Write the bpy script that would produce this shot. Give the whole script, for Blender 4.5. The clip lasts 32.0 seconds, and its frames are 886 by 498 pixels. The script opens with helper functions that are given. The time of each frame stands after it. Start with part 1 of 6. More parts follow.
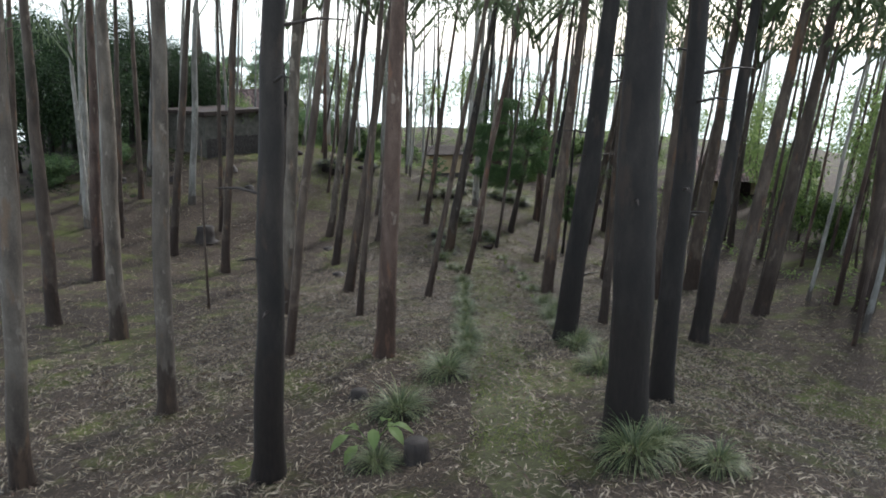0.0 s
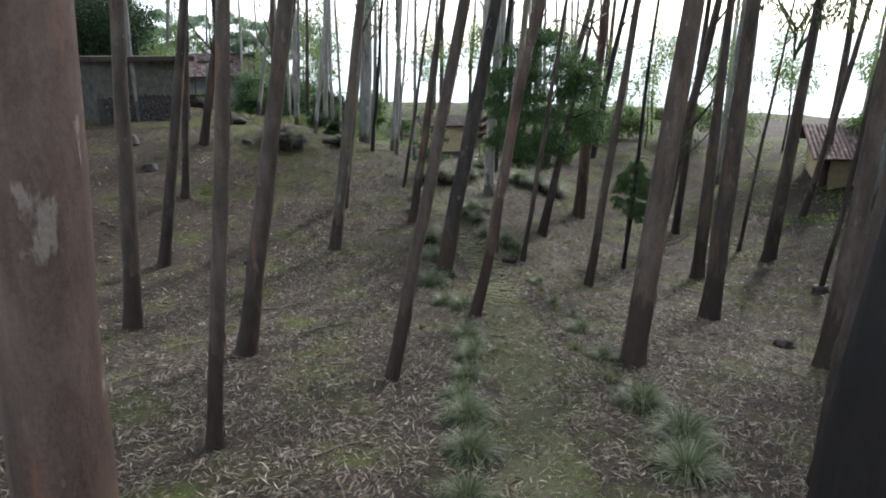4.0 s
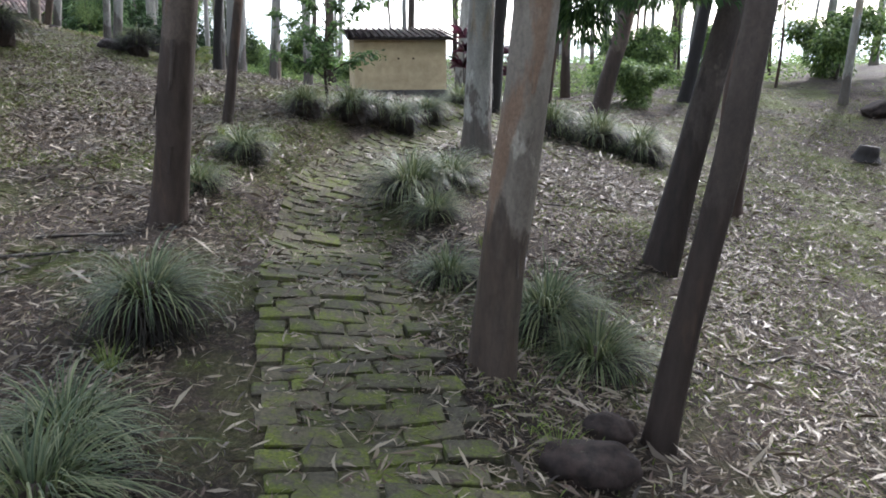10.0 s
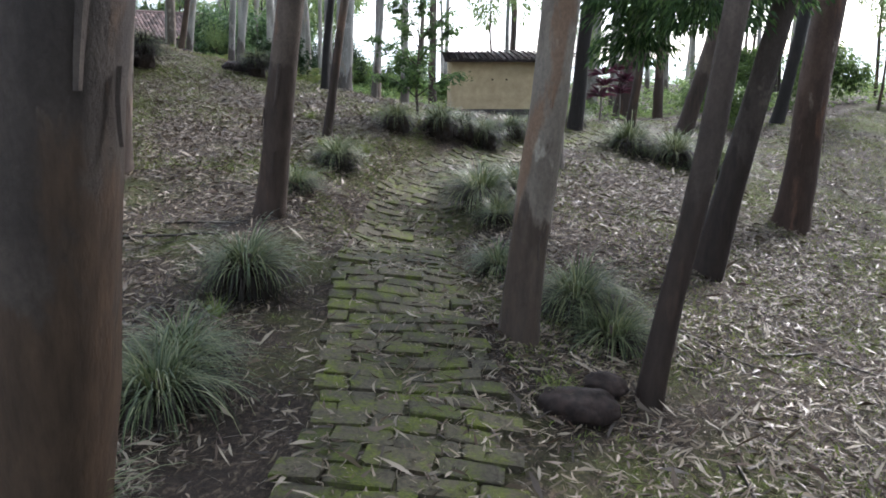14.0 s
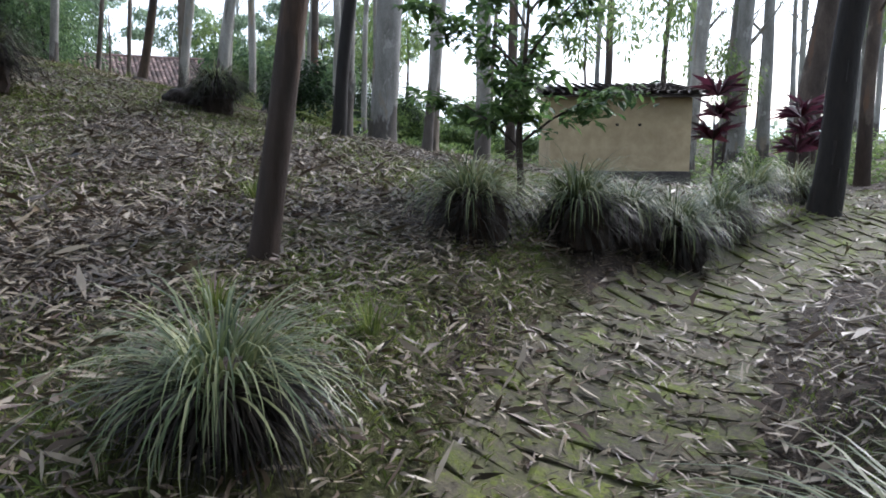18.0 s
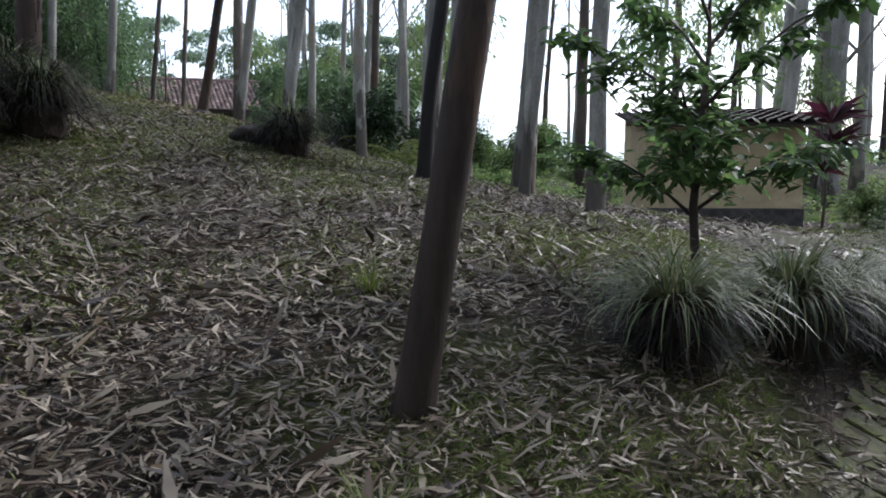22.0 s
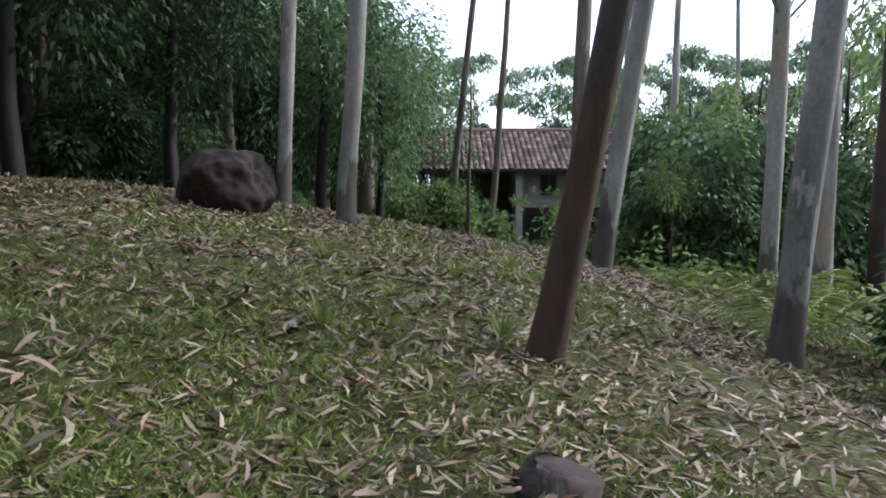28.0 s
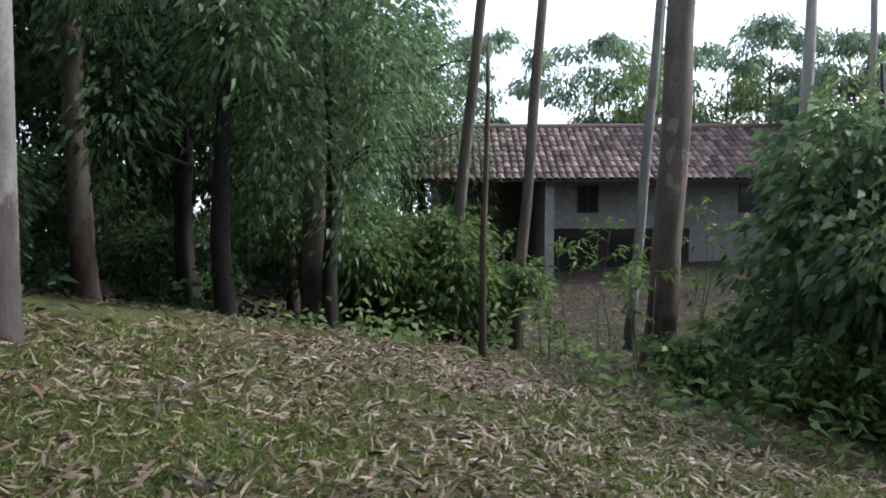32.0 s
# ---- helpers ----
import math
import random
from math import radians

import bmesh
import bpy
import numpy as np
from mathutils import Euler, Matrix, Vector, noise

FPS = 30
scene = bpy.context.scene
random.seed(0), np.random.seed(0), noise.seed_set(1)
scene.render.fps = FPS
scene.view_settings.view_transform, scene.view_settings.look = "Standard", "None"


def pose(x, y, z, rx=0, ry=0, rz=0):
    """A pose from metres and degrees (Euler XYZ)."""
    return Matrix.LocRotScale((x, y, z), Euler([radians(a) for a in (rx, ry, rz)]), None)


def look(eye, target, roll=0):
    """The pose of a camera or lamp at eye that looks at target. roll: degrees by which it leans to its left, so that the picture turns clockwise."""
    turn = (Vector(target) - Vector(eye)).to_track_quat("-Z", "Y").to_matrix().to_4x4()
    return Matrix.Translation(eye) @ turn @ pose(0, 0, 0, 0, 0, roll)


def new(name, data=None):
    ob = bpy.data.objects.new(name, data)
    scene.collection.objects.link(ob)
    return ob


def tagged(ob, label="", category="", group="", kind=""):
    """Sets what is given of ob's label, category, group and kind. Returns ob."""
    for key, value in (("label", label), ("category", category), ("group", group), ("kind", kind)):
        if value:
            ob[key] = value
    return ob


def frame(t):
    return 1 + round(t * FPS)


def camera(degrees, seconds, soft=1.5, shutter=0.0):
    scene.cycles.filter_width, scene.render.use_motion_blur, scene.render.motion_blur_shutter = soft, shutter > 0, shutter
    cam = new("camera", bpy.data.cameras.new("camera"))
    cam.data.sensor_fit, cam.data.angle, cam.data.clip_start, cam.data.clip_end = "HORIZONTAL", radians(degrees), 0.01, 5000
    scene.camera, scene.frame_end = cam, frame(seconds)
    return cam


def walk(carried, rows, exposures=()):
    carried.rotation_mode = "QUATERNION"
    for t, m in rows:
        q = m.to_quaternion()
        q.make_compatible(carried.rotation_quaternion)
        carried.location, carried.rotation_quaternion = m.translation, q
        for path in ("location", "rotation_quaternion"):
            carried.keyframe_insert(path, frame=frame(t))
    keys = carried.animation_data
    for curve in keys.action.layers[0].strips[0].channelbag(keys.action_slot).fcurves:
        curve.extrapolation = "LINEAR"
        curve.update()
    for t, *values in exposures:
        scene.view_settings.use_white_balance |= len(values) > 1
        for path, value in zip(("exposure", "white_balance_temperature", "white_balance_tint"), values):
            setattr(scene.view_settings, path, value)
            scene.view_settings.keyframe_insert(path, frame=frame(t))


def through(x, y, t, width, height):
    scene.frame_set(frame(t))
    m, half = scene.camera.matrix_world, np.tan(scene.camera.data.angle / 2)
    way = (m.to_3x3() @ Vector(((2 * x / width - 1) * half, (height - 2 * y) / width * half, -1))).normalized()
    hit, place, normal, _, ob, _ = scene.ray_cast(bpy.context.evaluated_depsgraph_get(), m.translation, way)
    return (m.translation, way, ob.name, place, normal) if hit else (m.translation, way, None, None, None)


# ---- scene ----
cam = camera(62.1, 32.0, soft=1.8)
PATH = [
    (0.0, pose(-0.92, -17.48, 8.26, 75.31, -0.03, -0.94)),
    (0.5, pose(-0.77, -15.67, 7.88, 75.25, -0.13, -0.88)),
    (1.0, pose(-0.61, -13.87, 7.55, 75.12, 0.02, -0.72)),
    (1.5, pose(-0.51, -12.01, 7.20, 75.10, -0.01, -0.72)),
    (2.0, pose(-0.40, -10.14, 6.87, 74.96, 0.00, -0.66)),
    (2.5, pose(-0.31, -8.16, 6.47, 74.92, -0.15, -0.59)),
    (4.5, pose(0.00, -0.00, 4.40, 74.73, -0.05, 0.01)),
    (5.0, pose(0.18, 2.29, 3.80, 74.62, -0.09, 0.08)),
    (5.5, pose(0.54, 4.60, 3.18, 74.64, -0.10, 0.07)),
    (6.0, pose(0.93, 6.94, 2.54, 74.70, 0.01, 0.13)),
    (6.5, pose(1.32, 9.15, 1.93, 74.75, 0.19, 0.19)),
    (7.0, pose(1.85, 11.39, 1.31, 75.01, 0.25, 0.16)),
    (7.5, pose(2.33, 13.31, 0.87, 75.05, 0.02, 0.16)),
    (8.0, pose(2.12, 15.01, 0.39, 75.37, 0.39, 0.16)),
    (8.5, pose(1.55, 16.24, 0.16, 75.39, 0.61, -0.08)),
    (9.0, pose(1.68, 17.55, 0.13, 75.51, 0.19, 0.01)),
    (9.5, pose(1.89, 18.41, 0.10, 75.49, 0.15, 0.21)),
    (10.0, pose(1.44, 18.76, 0.04, 75.58, 0.03, -0.30)),
    (10.5, pose(1.22, 18.77, -0.01, 75.71, -0.02, -0.47)),
    (11.0, pose(1.67, 18.70, -0.06, 75.95, -0.14, -0.13)),
    (11.5, pose(1.81, 18.49, -0.05, 76.04, -0.18, 1.04)),
    (12.0, pose(1.62, 18.31, -0.07, 76.14, -0.14, 2.16)),
    (12.5, pose(1.54, 18.12, -0.06, 76.22, -0.14, 3.50)),
    (13.0, pose(1.46, 17.95, -0.05, 76.24, -0.16, 6.25)),
    (13.5, pose(1.64, 17.80, -0.00, 76.15, -0.14, 6.44)),
    (14.0, pose(1.97, 17.68, 0.04, 77.11, -0.14, 7.94)),
    (14.5, pose(2.17, 17.61, 0.06, 80.08, -0.03, 11.32)),
    (16.5, pose(1.11, 21.37, -0.14, 81.33, -0.11, 11.34)),
    (17.0, pose(0.55, 23.40, -0.17, 81.19, 0.36, 10.43)),
    (17.5, pose(0.53, 25.03, -0.19, 81.31, 0.08, 12.92)),
    (18.0, pose(0.13, 26.24, -0.25, 81.65, -0.15, 12.72)),
    (18.5, pose(-0.07, 26.80, -0.25, 81.58, -0.19, 13.02)),
    (19.0, pose(-0.23, 27.12, -0.16, 81.99, -0.29, 13.09)),
    (19.5, pose(-0.29, 27.29, 0.01, 82.69, -0.18, 13.09)),
    (20.0, pose(-0.49, 27.52, 0.04, 82.77, -0.18, 14.41)),
    (20.5, pose(-0.52, 27.55, 0.03, 82.80, -0.13, 14.93)),
    (21.0, pose(-0.81, 27.43, 0.07, 82.73, -0.00, 15.18)),
    (21.5, pose(-1.06, 27.30, 0.08, 82.80, 0.11, 16.22)),
    (22.0, pose(-0.87, 27.34, 0.09, 82.85, 0.12, 15.93)),
    (22.5, pose(-0.80, 27.28, 0.09, 82.98, 0.08, 21.39)),
    (23.0, pose(-0.75, 27.26, 0.07, 83.09, 0.08, 29.73)),
    (23.5, pose(-0.69, 27.23, 0.09, 82.99, 0.04, 35.14)),
    (24.0, pose(-0.69, 27.27, 0.22, 83.33, 0.00, 36.31)),
    (24.5, pose(-0.83, 27.50, 0.36, 83.94, -0.12, 36.38)),
    (25.0, pose(-1.37, 28.24, 0.39, 84.29, -0.17, 36.44)),
    (25.5, pose(-2.28, 29.62, 0.60, 84.68, -0.06, 37.08)),
    (26.0, pose(-3.65, 31.46, 1.32, 85.01, 0.20, 37.06)),
    (26.5, pose(-4.93, 33.21, 1.49, 85.19, 0.15, 37.63)),
    (28.5, pose(-7.75, 37.28, 1.94, 85.33, 0.08, 39.62)),
    (29.0, pose(-8.07, 37.57, 1.98, 85.31, 0.04, 39.73)),
    (29.5, pose(-8.52, 37.68, 2.00, 85.34, -0.04, 39.91)),
    (30.0, pose(-8.95, 37.99, 2.03, 85.35, -0.05, 40.01)),
    (30.5, pose(-9.62, 38.67, 2.10, 85.33, -0.01, 40.07)),
    (31.0, pose(-10.34, 39.68, 2.22, 85.23, 0.07, 40.31)),
    (31.5, pose(-11.22, 41.22, 2.35, 85.14, 0.10, 40.52)),
    (32.0, pose(-11.99, 42.76, 2.50, 84.96, 0.14, 40.39)),
]
walk(cam, PATH, exposures=[(0.0, 1.14, 6120, 11), (2.5, 1.14, 6070, 12), (6.0, 1.59, 5970, 14), (9.0, 1.84, 5920, 15), (14.0, 1.72, 5920, 15), (16.0, 1.40, 5810, 15), (17.0, 1.20, 5810, 15), (18.0, 1.42, 5810, 15), (20.0, 1.42, 5810, 15),
                           (21.0, 1.32, 5810, 15), (22.0, 0.97, 5810, 15), (23.0, 0.92, 5810, 15), (24.0, 1.32, 5810, 15), (26.0, 1.32, 5810, 14), (28.0, 1.19, 5860, 15), (32.0, 1.19, 5860, 15)])

# ---- light: bright overcast sky, a weak wide sun ahead of the path ----
world = bpy.data.worlds.new("sky")
scene.world = world
world.use_nodes = True
wn = world.node_tree
sky = wn.nodes.new("ShaderNodeTexSky")
sky.sky_type, sky.sun_disc = "NISHITA", False
sky.sun_elevation, sky.sun_rotation = radians(37), radians(36)
sky.air_density, sky.dust_density, sky.ozone_density = 1.0, 2.0, 1.0
cloud = wn.nodes.new("ShaderNodeMix")
cloud.data_type = "RGBA"
cloud.inputs[0].default_value = 0.45
cloud.inputs[7].default_value = (8.0, 8.6, 8.8, 1)
wn.links.new(sky.outputs[0], cloud.inputs[6])
wn.nodes["Background"].inputs[1].default_value = 0.15
wn.links.new(cloud.outputs[2], wn.nodes["Background"].inputs[0])
sun = new("sun", bpy.data.lights.new("sun", "SUN"))
sun.data.energy, sun.data.angle, sun.data.color = 2.6, radians(9), (1.0, 0.97, 0.92)
sun.matrix_world = look((14, 19, 18), (0, 0, 0))


# ---- ground form ----
KNOLLS = []


def knolls(y, x, *heights):
    for i, h in enumerate(heights):
        KNOLLS.append((x + 8 * i, y, h))


knolls(-16, -20, 1.57, 2.49, 2.13, 2.18, 2.93)
knolls(-8, -16, -0.10, -0.36, 0.22, -0.80)
knolls(0, -12, 0.02, 0.35, 0.99, -0.86)
knolls(8, -16, -0.36, -0.49, -0.05, -0.70)
knolls(16, -20, -0.81, -0.47, -0.84, 0.14, -1.51)
knolls(24, -16, -0.19, -1.62, 0.40, -2.28)
knolls(32, -20, 0.56, 1.14, -0.31, 0.45, -2.35)
knolls(40, -24, 1.24, 0.51, 0.56, -0.57, 0.07)
knolls(48, -20, 0.63, 0.51, -0.71, -0.72, -0.13)
knolls(56, -24, -0.95, -0.47, -0.45)
knolls(64, -20, 0.44)
BASE = -0.16
# line of the cut in which the paved path runs, as x over y
CUT_Y = (23.0, 25.5, 28.0, 30.0, 31.5, 33.0, 35.0, 37.0)
CUT_X = (0.9, 0.45, 0.1, 0.3, 0.75, 1.35, 2.8, 4.8)


def ground(x, y):
    """Height of the ground at x, y (numbers or arrays)."""
    x, y = np.asarray(x, float), np.asarray(y, float)
    z = np.full(np.broadcast(x, y).shape, BASE)
    for kx, ky, h in KNOLLS:
        z = z + h * np.exp(-((x - kx) ** 2 + (y - ky) ** 2) / 72.0)
    d = np.hypot(x + 6, y - 24)
    z = z - 0.33 * np.clip(d - 50, 0, 130) - 0.08 * np.clip(d - 180, 0, 400)
    z = z - 0.34 * np.exp(-((x + 12.2) ** 2 + (y - 35.4) ** 2) / 5.0)
    z = z + 0.95 * np.exp(-((x - 4.2) ** 2 + (y + 5.5) ** 2) / 16.0)
    cut = np.clip((y - 24.5) / 2.0, 0, 1) * np.clip((36.0 - y) / 3.0, 0, 1)
    z = z - 0.42 * cut * np.exp(-(((x - np.interp(y, CUT_Y, CUT_X)) / 0.95) ** 4))
    z = z + 0.02 * np.sin(x * 2.3 + y * 1.1) * np.sin(y * 1.9 - x * 0.7) + 0.012 * np.sin(x * 5.1 - y * 3.7)
    return z


def gz(x, y):
    return float(ground(x, y))


# centre line of the paved path, as x over y
LINE_Y = (-24, -5, 2.6, 10.6, 14, 16.5, 19.4, 21.8, 23.5, 25.2, 27.2, 28.4, 29.9, 30.8, 31.6, 33.3, 34.6, 36.5)
LINE_X = (0.4, 0.54, 0.93, 1.54, 1.72, 1.68, 1.43, 1.25, 0.82, 0.44, 0.18, 0.06, 0.24, 0.5, 0.76, 1.5, 2.4, 4.3)


def path_x(y):
    return np.interp(y, LINE_Y, LINE_X)


# ---- materials ----
def material(name, rough=0.8):
    m = bpy.data.materials.new(name)
    m.use_nodes = True
    b = m.node_tree.nodes["Principled BSDF"]
    b.inputs["Roughness"].default_value = rough
    b.inputs["Specular IOR Level"].default_value = 0.25
    return m, m.node_tree, b


def node(nt, kind, **inputs):
    n = nt.nodes.new("ShaderNode" + kind)
    for k, v in inputs.items():
        n.inputs[k.replace("_", " ")].default_value = v
    return n


def ramp(nt, source, *stops):
    r = nt.nodes.new("ShaderNodeValToRGB")
    e = r.color_ramp.elements
    while len(e) < len(stops):
        e.new(0.5)
    for el, (p, c) in zip(e, stops):
        el.position, el.color = p, (*c, 1)
    nt.links.new(source, r.inputs[0])
    return r.outputs[0]


def coords(nt, scale=(1, 1, 1), kind="Object"):
    tc = nt.nodes.new("ShaderNodeTexCoord")
    mp = nt.nodes.new("ShaderNodeMapping")
    mp.inputs["Scale"].default_value = scale
    nt.links.new(tc.outputs[kind], mp.inputs[0])
    return mp.outputs[0]


def noise_tex(nt, vec, scale, detail=4, rough=0.6):
    n = node(nt, "TexNoise", Scale=scale, Detail=detail, Roughness=rough)
    nt.links.new(vec, n.inputs["Vector"])
    return n.outputs[0]


def mix(nt, fac, a, b, mode="MIX"):
    n = nt.nodes.new("ShaderNodeMix")
    n.data_type, n.blend_type = "RGBA", mode
    for i, v in ((0, fac), (6, a), (7, b)):
        if isinstance(v, (int, float)):
            n.inputs[i].default_value = v
        elif isinstance(v, tuple):
            n.inputs[i].default_value = (*v, 1)
        else:
            nt.links.new(v, n.inputs[i])
    return n.outputs[2]


def bump(nt, b, height, strength=0.5, distance=0.02):
    n = node(nt, "Bump", Strength=strength, Distance=distance)
    nt.links.new(height, n.inputs["Height"])
    nt.links.new(n.outputs[0], b.inputs["Normal"])


def obj_random(nt):
    return nt.nodes.new("ShaderNodeObjectInfo").outputs["Random"]


def island_random(nt):
    return nt.nodes.new("ShaderNodeNewGeometry").outputs["Random Per Island"]


def bark(name, low, mid, high, pale, tan, patch=0.6, stocking=(0.05, 0.042, 0.037), rough_to=1.3, rust_at=0.58):
    """Smooth eucalypt bark, stained in long streaks and peeling in soft patches, with a rough darker stocking round the foot."""
    m, nt, b = material(name, 0.7)
    tc = nt.nodes.new("ShaderNodeTexCoord")
    shift = nt.nodes.new("ShaderNodeVectorMath")
    far = node(nt, "Math")
    far.operation = "MULTIPLY"
    nt.links.new(obj_random(nt), far.inputs[0])
    far.inputs[1].default_value = 37.0
    nt.links.new(tc.outputs["Object"], shift.inputs[0])
    nt.links.new(far.outputs[0], shift.inputs[1])

    def wood(scale, size, detail=4, rough=0.6):
        mp = nt.nodes.new("ShaderNodeMapping")
        mp.inputs["Scale"].default_value = scale
        nt.links.new(shift.outputs[0], mp.inputs[0])
        return noise_tex(nt, mp.outputs[0], size, detail, rough)

    blot = wood((1, 1, 0.35), 2.6, 7, 0.65)
    col = ramp(nt, blot, (0.34, low), (0.5, mid), (0.64, high))
    stain = wood((1, 1, 0.06), 7.0, 5, 0.65)
    col = mix(nt, 0.3, col, ramp(nt, stain, (0.32, (0.62, 0.6, 0.58)), (0.66, (1.2, 1.18, 1.16))), "MULTIPLY")
    edge = wood((1.0, 1.0, 0.4), 3.6, 5, 0.6)
    peel = ramp(nt, edge, (patch, (0, 0, 0)), (patch + 0.04, (0.8, 0.8, 0.8)))
    col = mix(nt, peel, col, pale)
    rust = ramp(nt, wood((1.2, 1.2, 0.3), 2.3, 5, 0.6), (rust_at, (0, 0, 0)), (rust_at + 0.06, (0.8, 0.8, 0.8)))
    col = mix(nt, rust, col, tan)
    scar = ramp(nt, wood((1, 1, 0.5), 7.0, 6, 0.65), (0.3, (0.45, 0.43, 0.42)), (0.36, (1, 1, 1)))
    col = mix(nt, 0.8, col, scar, "MULTIPLY")
    freckle = wood((1, 1, 0.7), 42, 5, 0.75)
    col = mix(nt, 0.65, col, ramp(nt, freckle, (0.32, (0.62, 0.62, 0.62)), (0.62, (1.16, 1.16, 1.16))), "MULTIPLY")
    streak = wood((1, 1, 0.22), 16, 6, 0.7)
    sep = nt.nodes.new("ShaderNodeSeparateXYZ")
    nt.links.new(tc.outputs["Object"], sep.inputs[0])
    wob = node(nt, "Math")
    wob.operation = "MULTIPLY_ADD"
    nt.links.new(edge, wob.inputs[0])
    wob.inputs[1].default_value = -2.6
    nt.links.new(sep.outputs[2], wob.inputs[2])
    foot = node(nt, "MapRange")
    for i, val in ((1, rough_to - 1.6), (2, rough_to - 1.42), (3, 0.92), (4, 0.0)):
        foot.inputs[i].default_value = val
    nt.links.new(wob.outputs[0], foot.inputs[0])
    shag = mix(nt, 1.0, stocking, ramp(nt, streak, (0.3, (0.6, 0.6, 0.6)), (0.7, (1.5, 1.46, 1.4))), "MULTIPLY")
    shag = mix(nt, rust, shag, mix(nt, 0.55, stocking, tan))
    col = mix(nt, foot.outputs[0], col, shag)
    tone = ramp(nt, obj_random(nt), (0, (0.75, 0.75, 0.75)), (1, (1.2, 1.17, 1.12)))
    col = mix(nt, 1.0, col, tone, "MULTIPLY")
    nt.links.new(col, b.inputs["Base Color"])
    relief = mix(nt, foot.outputs[0], mix(nt, 0.5, peel, freckle), mix(nt, 0.35, streak, rust))
    bump(nt, b, relief, 0.8, 0.02)
    return m


BARK = {
    "g": bark("grey_bark", (0.129, 0.122, 0.109), (0.202, 0.196, 0.179), (0.276, 0.269, 0.248), (0.35, 0.342, 0.313), (0.212, 0.17, 0.124), 0.6, (0.0552, 0.0469, 0.0414), 1.05),
    "m": bark("grey_brown_bark", (0.0513, 0.0418, 0.034), (0.0855, 0.0709, 0.0586), (0.123, 0.106, 0.088), (0.178, 0.154, 0.127), (0.116, 0.0773, 0.0508), 0.6, (0.0329, 0.0234, 0.0185), 1.4),
    "p": bark("mottled_pale_bark", (0.088, 0.072, 0.058), (0.15, 0.128, 0.105), (0.2, 0.178, 0.15), (0.27, 0.245, 0.205), (0.15, 0.092, 0.058), 0.57, (0.04, 0.028, 0.021), 1.35, 0.56),
    "b": bark("brown_bark", (0.0353, 0.026, 0.0207), (0.0621, 0.0463, 0.0366), (0.0953, 0.0741, 0.0596), (0.141, 0.114, 0.0918), (0.11, 0.0634, 0.0389), 0.63, (0.0296, 0.0202, 0.0159), 1.9),
    "r": bark("red_bark", (0.0492, 0.0309, 0.0238), (0.082, 0.0528, 0.0411), (0.119, 0.083, 0.0671), (0.189, 0.155, 0.126), (0.135, 0.0694, 0.0433), 0.62, (0.0344, 0.0212, 0.0158), 2.0),
    "o": bark("peeling_bark", (0.014, 0.011, 0.0095), (0.03, 0.023, 0.019), (0.055, 0.044, 0.036), (0.11, 0.096, 0.082), (0.075, 0.044, 0.025), 0.63, (0.04, 0.026, 0.017), 1.75, 0.6),
    # Dark bark, with the shade of backlit trunks also put into its colour.
    "d": bark("dark_backlit_bark", (0.008, 0.0066, 0.006), (0.015, 0.012, 0.0108), (0.025, 0.0205, 0.018), (0.038, 0.033, 0.03), (0.032, 0.022, 0.017), 0.66, (0.012, 0.009, 0.0077), 2.8),
    "k": bark("dead_bark", (0.014, 0.011, 0.01), (0.03, 0.024, 0.021), (0.055, 0.045, 0.04), (0.07, 0.056, 0.046), (0.05, 0.035, 0.027), 0.68, (0.02, 0.016, 0.014), 2.8),
}


def leaf_material(name, *colours, rough=0.55, through=0.35, gloss=0.3):
    m, nt, b = material(name, rough)
    b.inputs["Specular IOR Level"].default_value = gloss
    n = len(colours) - 1
    col = ramp(nt, island_random(nt), *[(i / n, c) for i, c in enumerate(colours)])
    nt.links.new(col, b.inputs["Base Color"])
    if through:
        t = node(nt, "BsdfTranslucent")
        nt.links.new(col, t.inputs[0])
        ms = node(nt, "MixShader", Fac=through)
        nt.links.new(b.outputs[0], ms.inputs[1])
        nt.links.new(t.outputs[0], ms.inputs[2])
        nt.links.new(ms.outputs[0], nt.nodes["Material Output"].inputs[0])
    return m


M_EUC = leaf_material("eucalypt_leaf", (0.05, 0.075, 0.035), (0.08, 0.11, 0.05), (0.12, 0.15, 0.07))
M_EVER = leaf_material("evergreen_leaf", (0.02, 0.042, 0.016), (0.042, 0.082, 0.028), (0.095, 0.155, 0.046), gloss=0.2)
M_BUSH = leaf_material("shrub_leaf", (0.035, 0.065, 0.02), (0.08, 0.13, 0.035), (0.17, 0.24, 0.065), through=0.5)
M_BROAD = leaf_material("broad_leaf", (0.0324, 0.0648, 0.0225), (0.0648, 0.115, 0.0375), (0.108, 0.169, 0.0525), rough=0.45, through=0.6, gloss=0.2)
# Dark leaf copy: the forest's shade is put into the green.
M_DARKBUSH = leaf_material("shaded_thicket_leaf", (0.009, 0.019, 0.0085), (0.019, 0.036, 0.014), (0.036, 0.062, 0.022), gloss=0.15)
# Bright leaf copy: sunlight and haze are put into the green.
M_WOOD = leaf_material("lit_woodland_leaf", (0.0338, 0.0648, 0.028), (0.0743, 0.128, 0.0504), (0.142, 0.216, 0.084), through=0.5, gloss=0.4)
# Trees beyond the house: distance haze is put into these pale greens.
M_CANOPY = leaf_material("hazy_canopy_leaf", (0.081, 0.121, 0.0725), (0.149, 0.209, 0.123), (0.23, 0.297, 0.189), through=0.65)
M_GRASS = leaf_material("clump_blade", (0.0287, 0.0475, 0.0163), (0.0688, 0.0949, 0.0342), (0.225, 0.233, 0.114), (0.0459, 0.0696, 0.0245), (0.121, 0.143, 0.0571), rough=0.45, gloss=0.4)
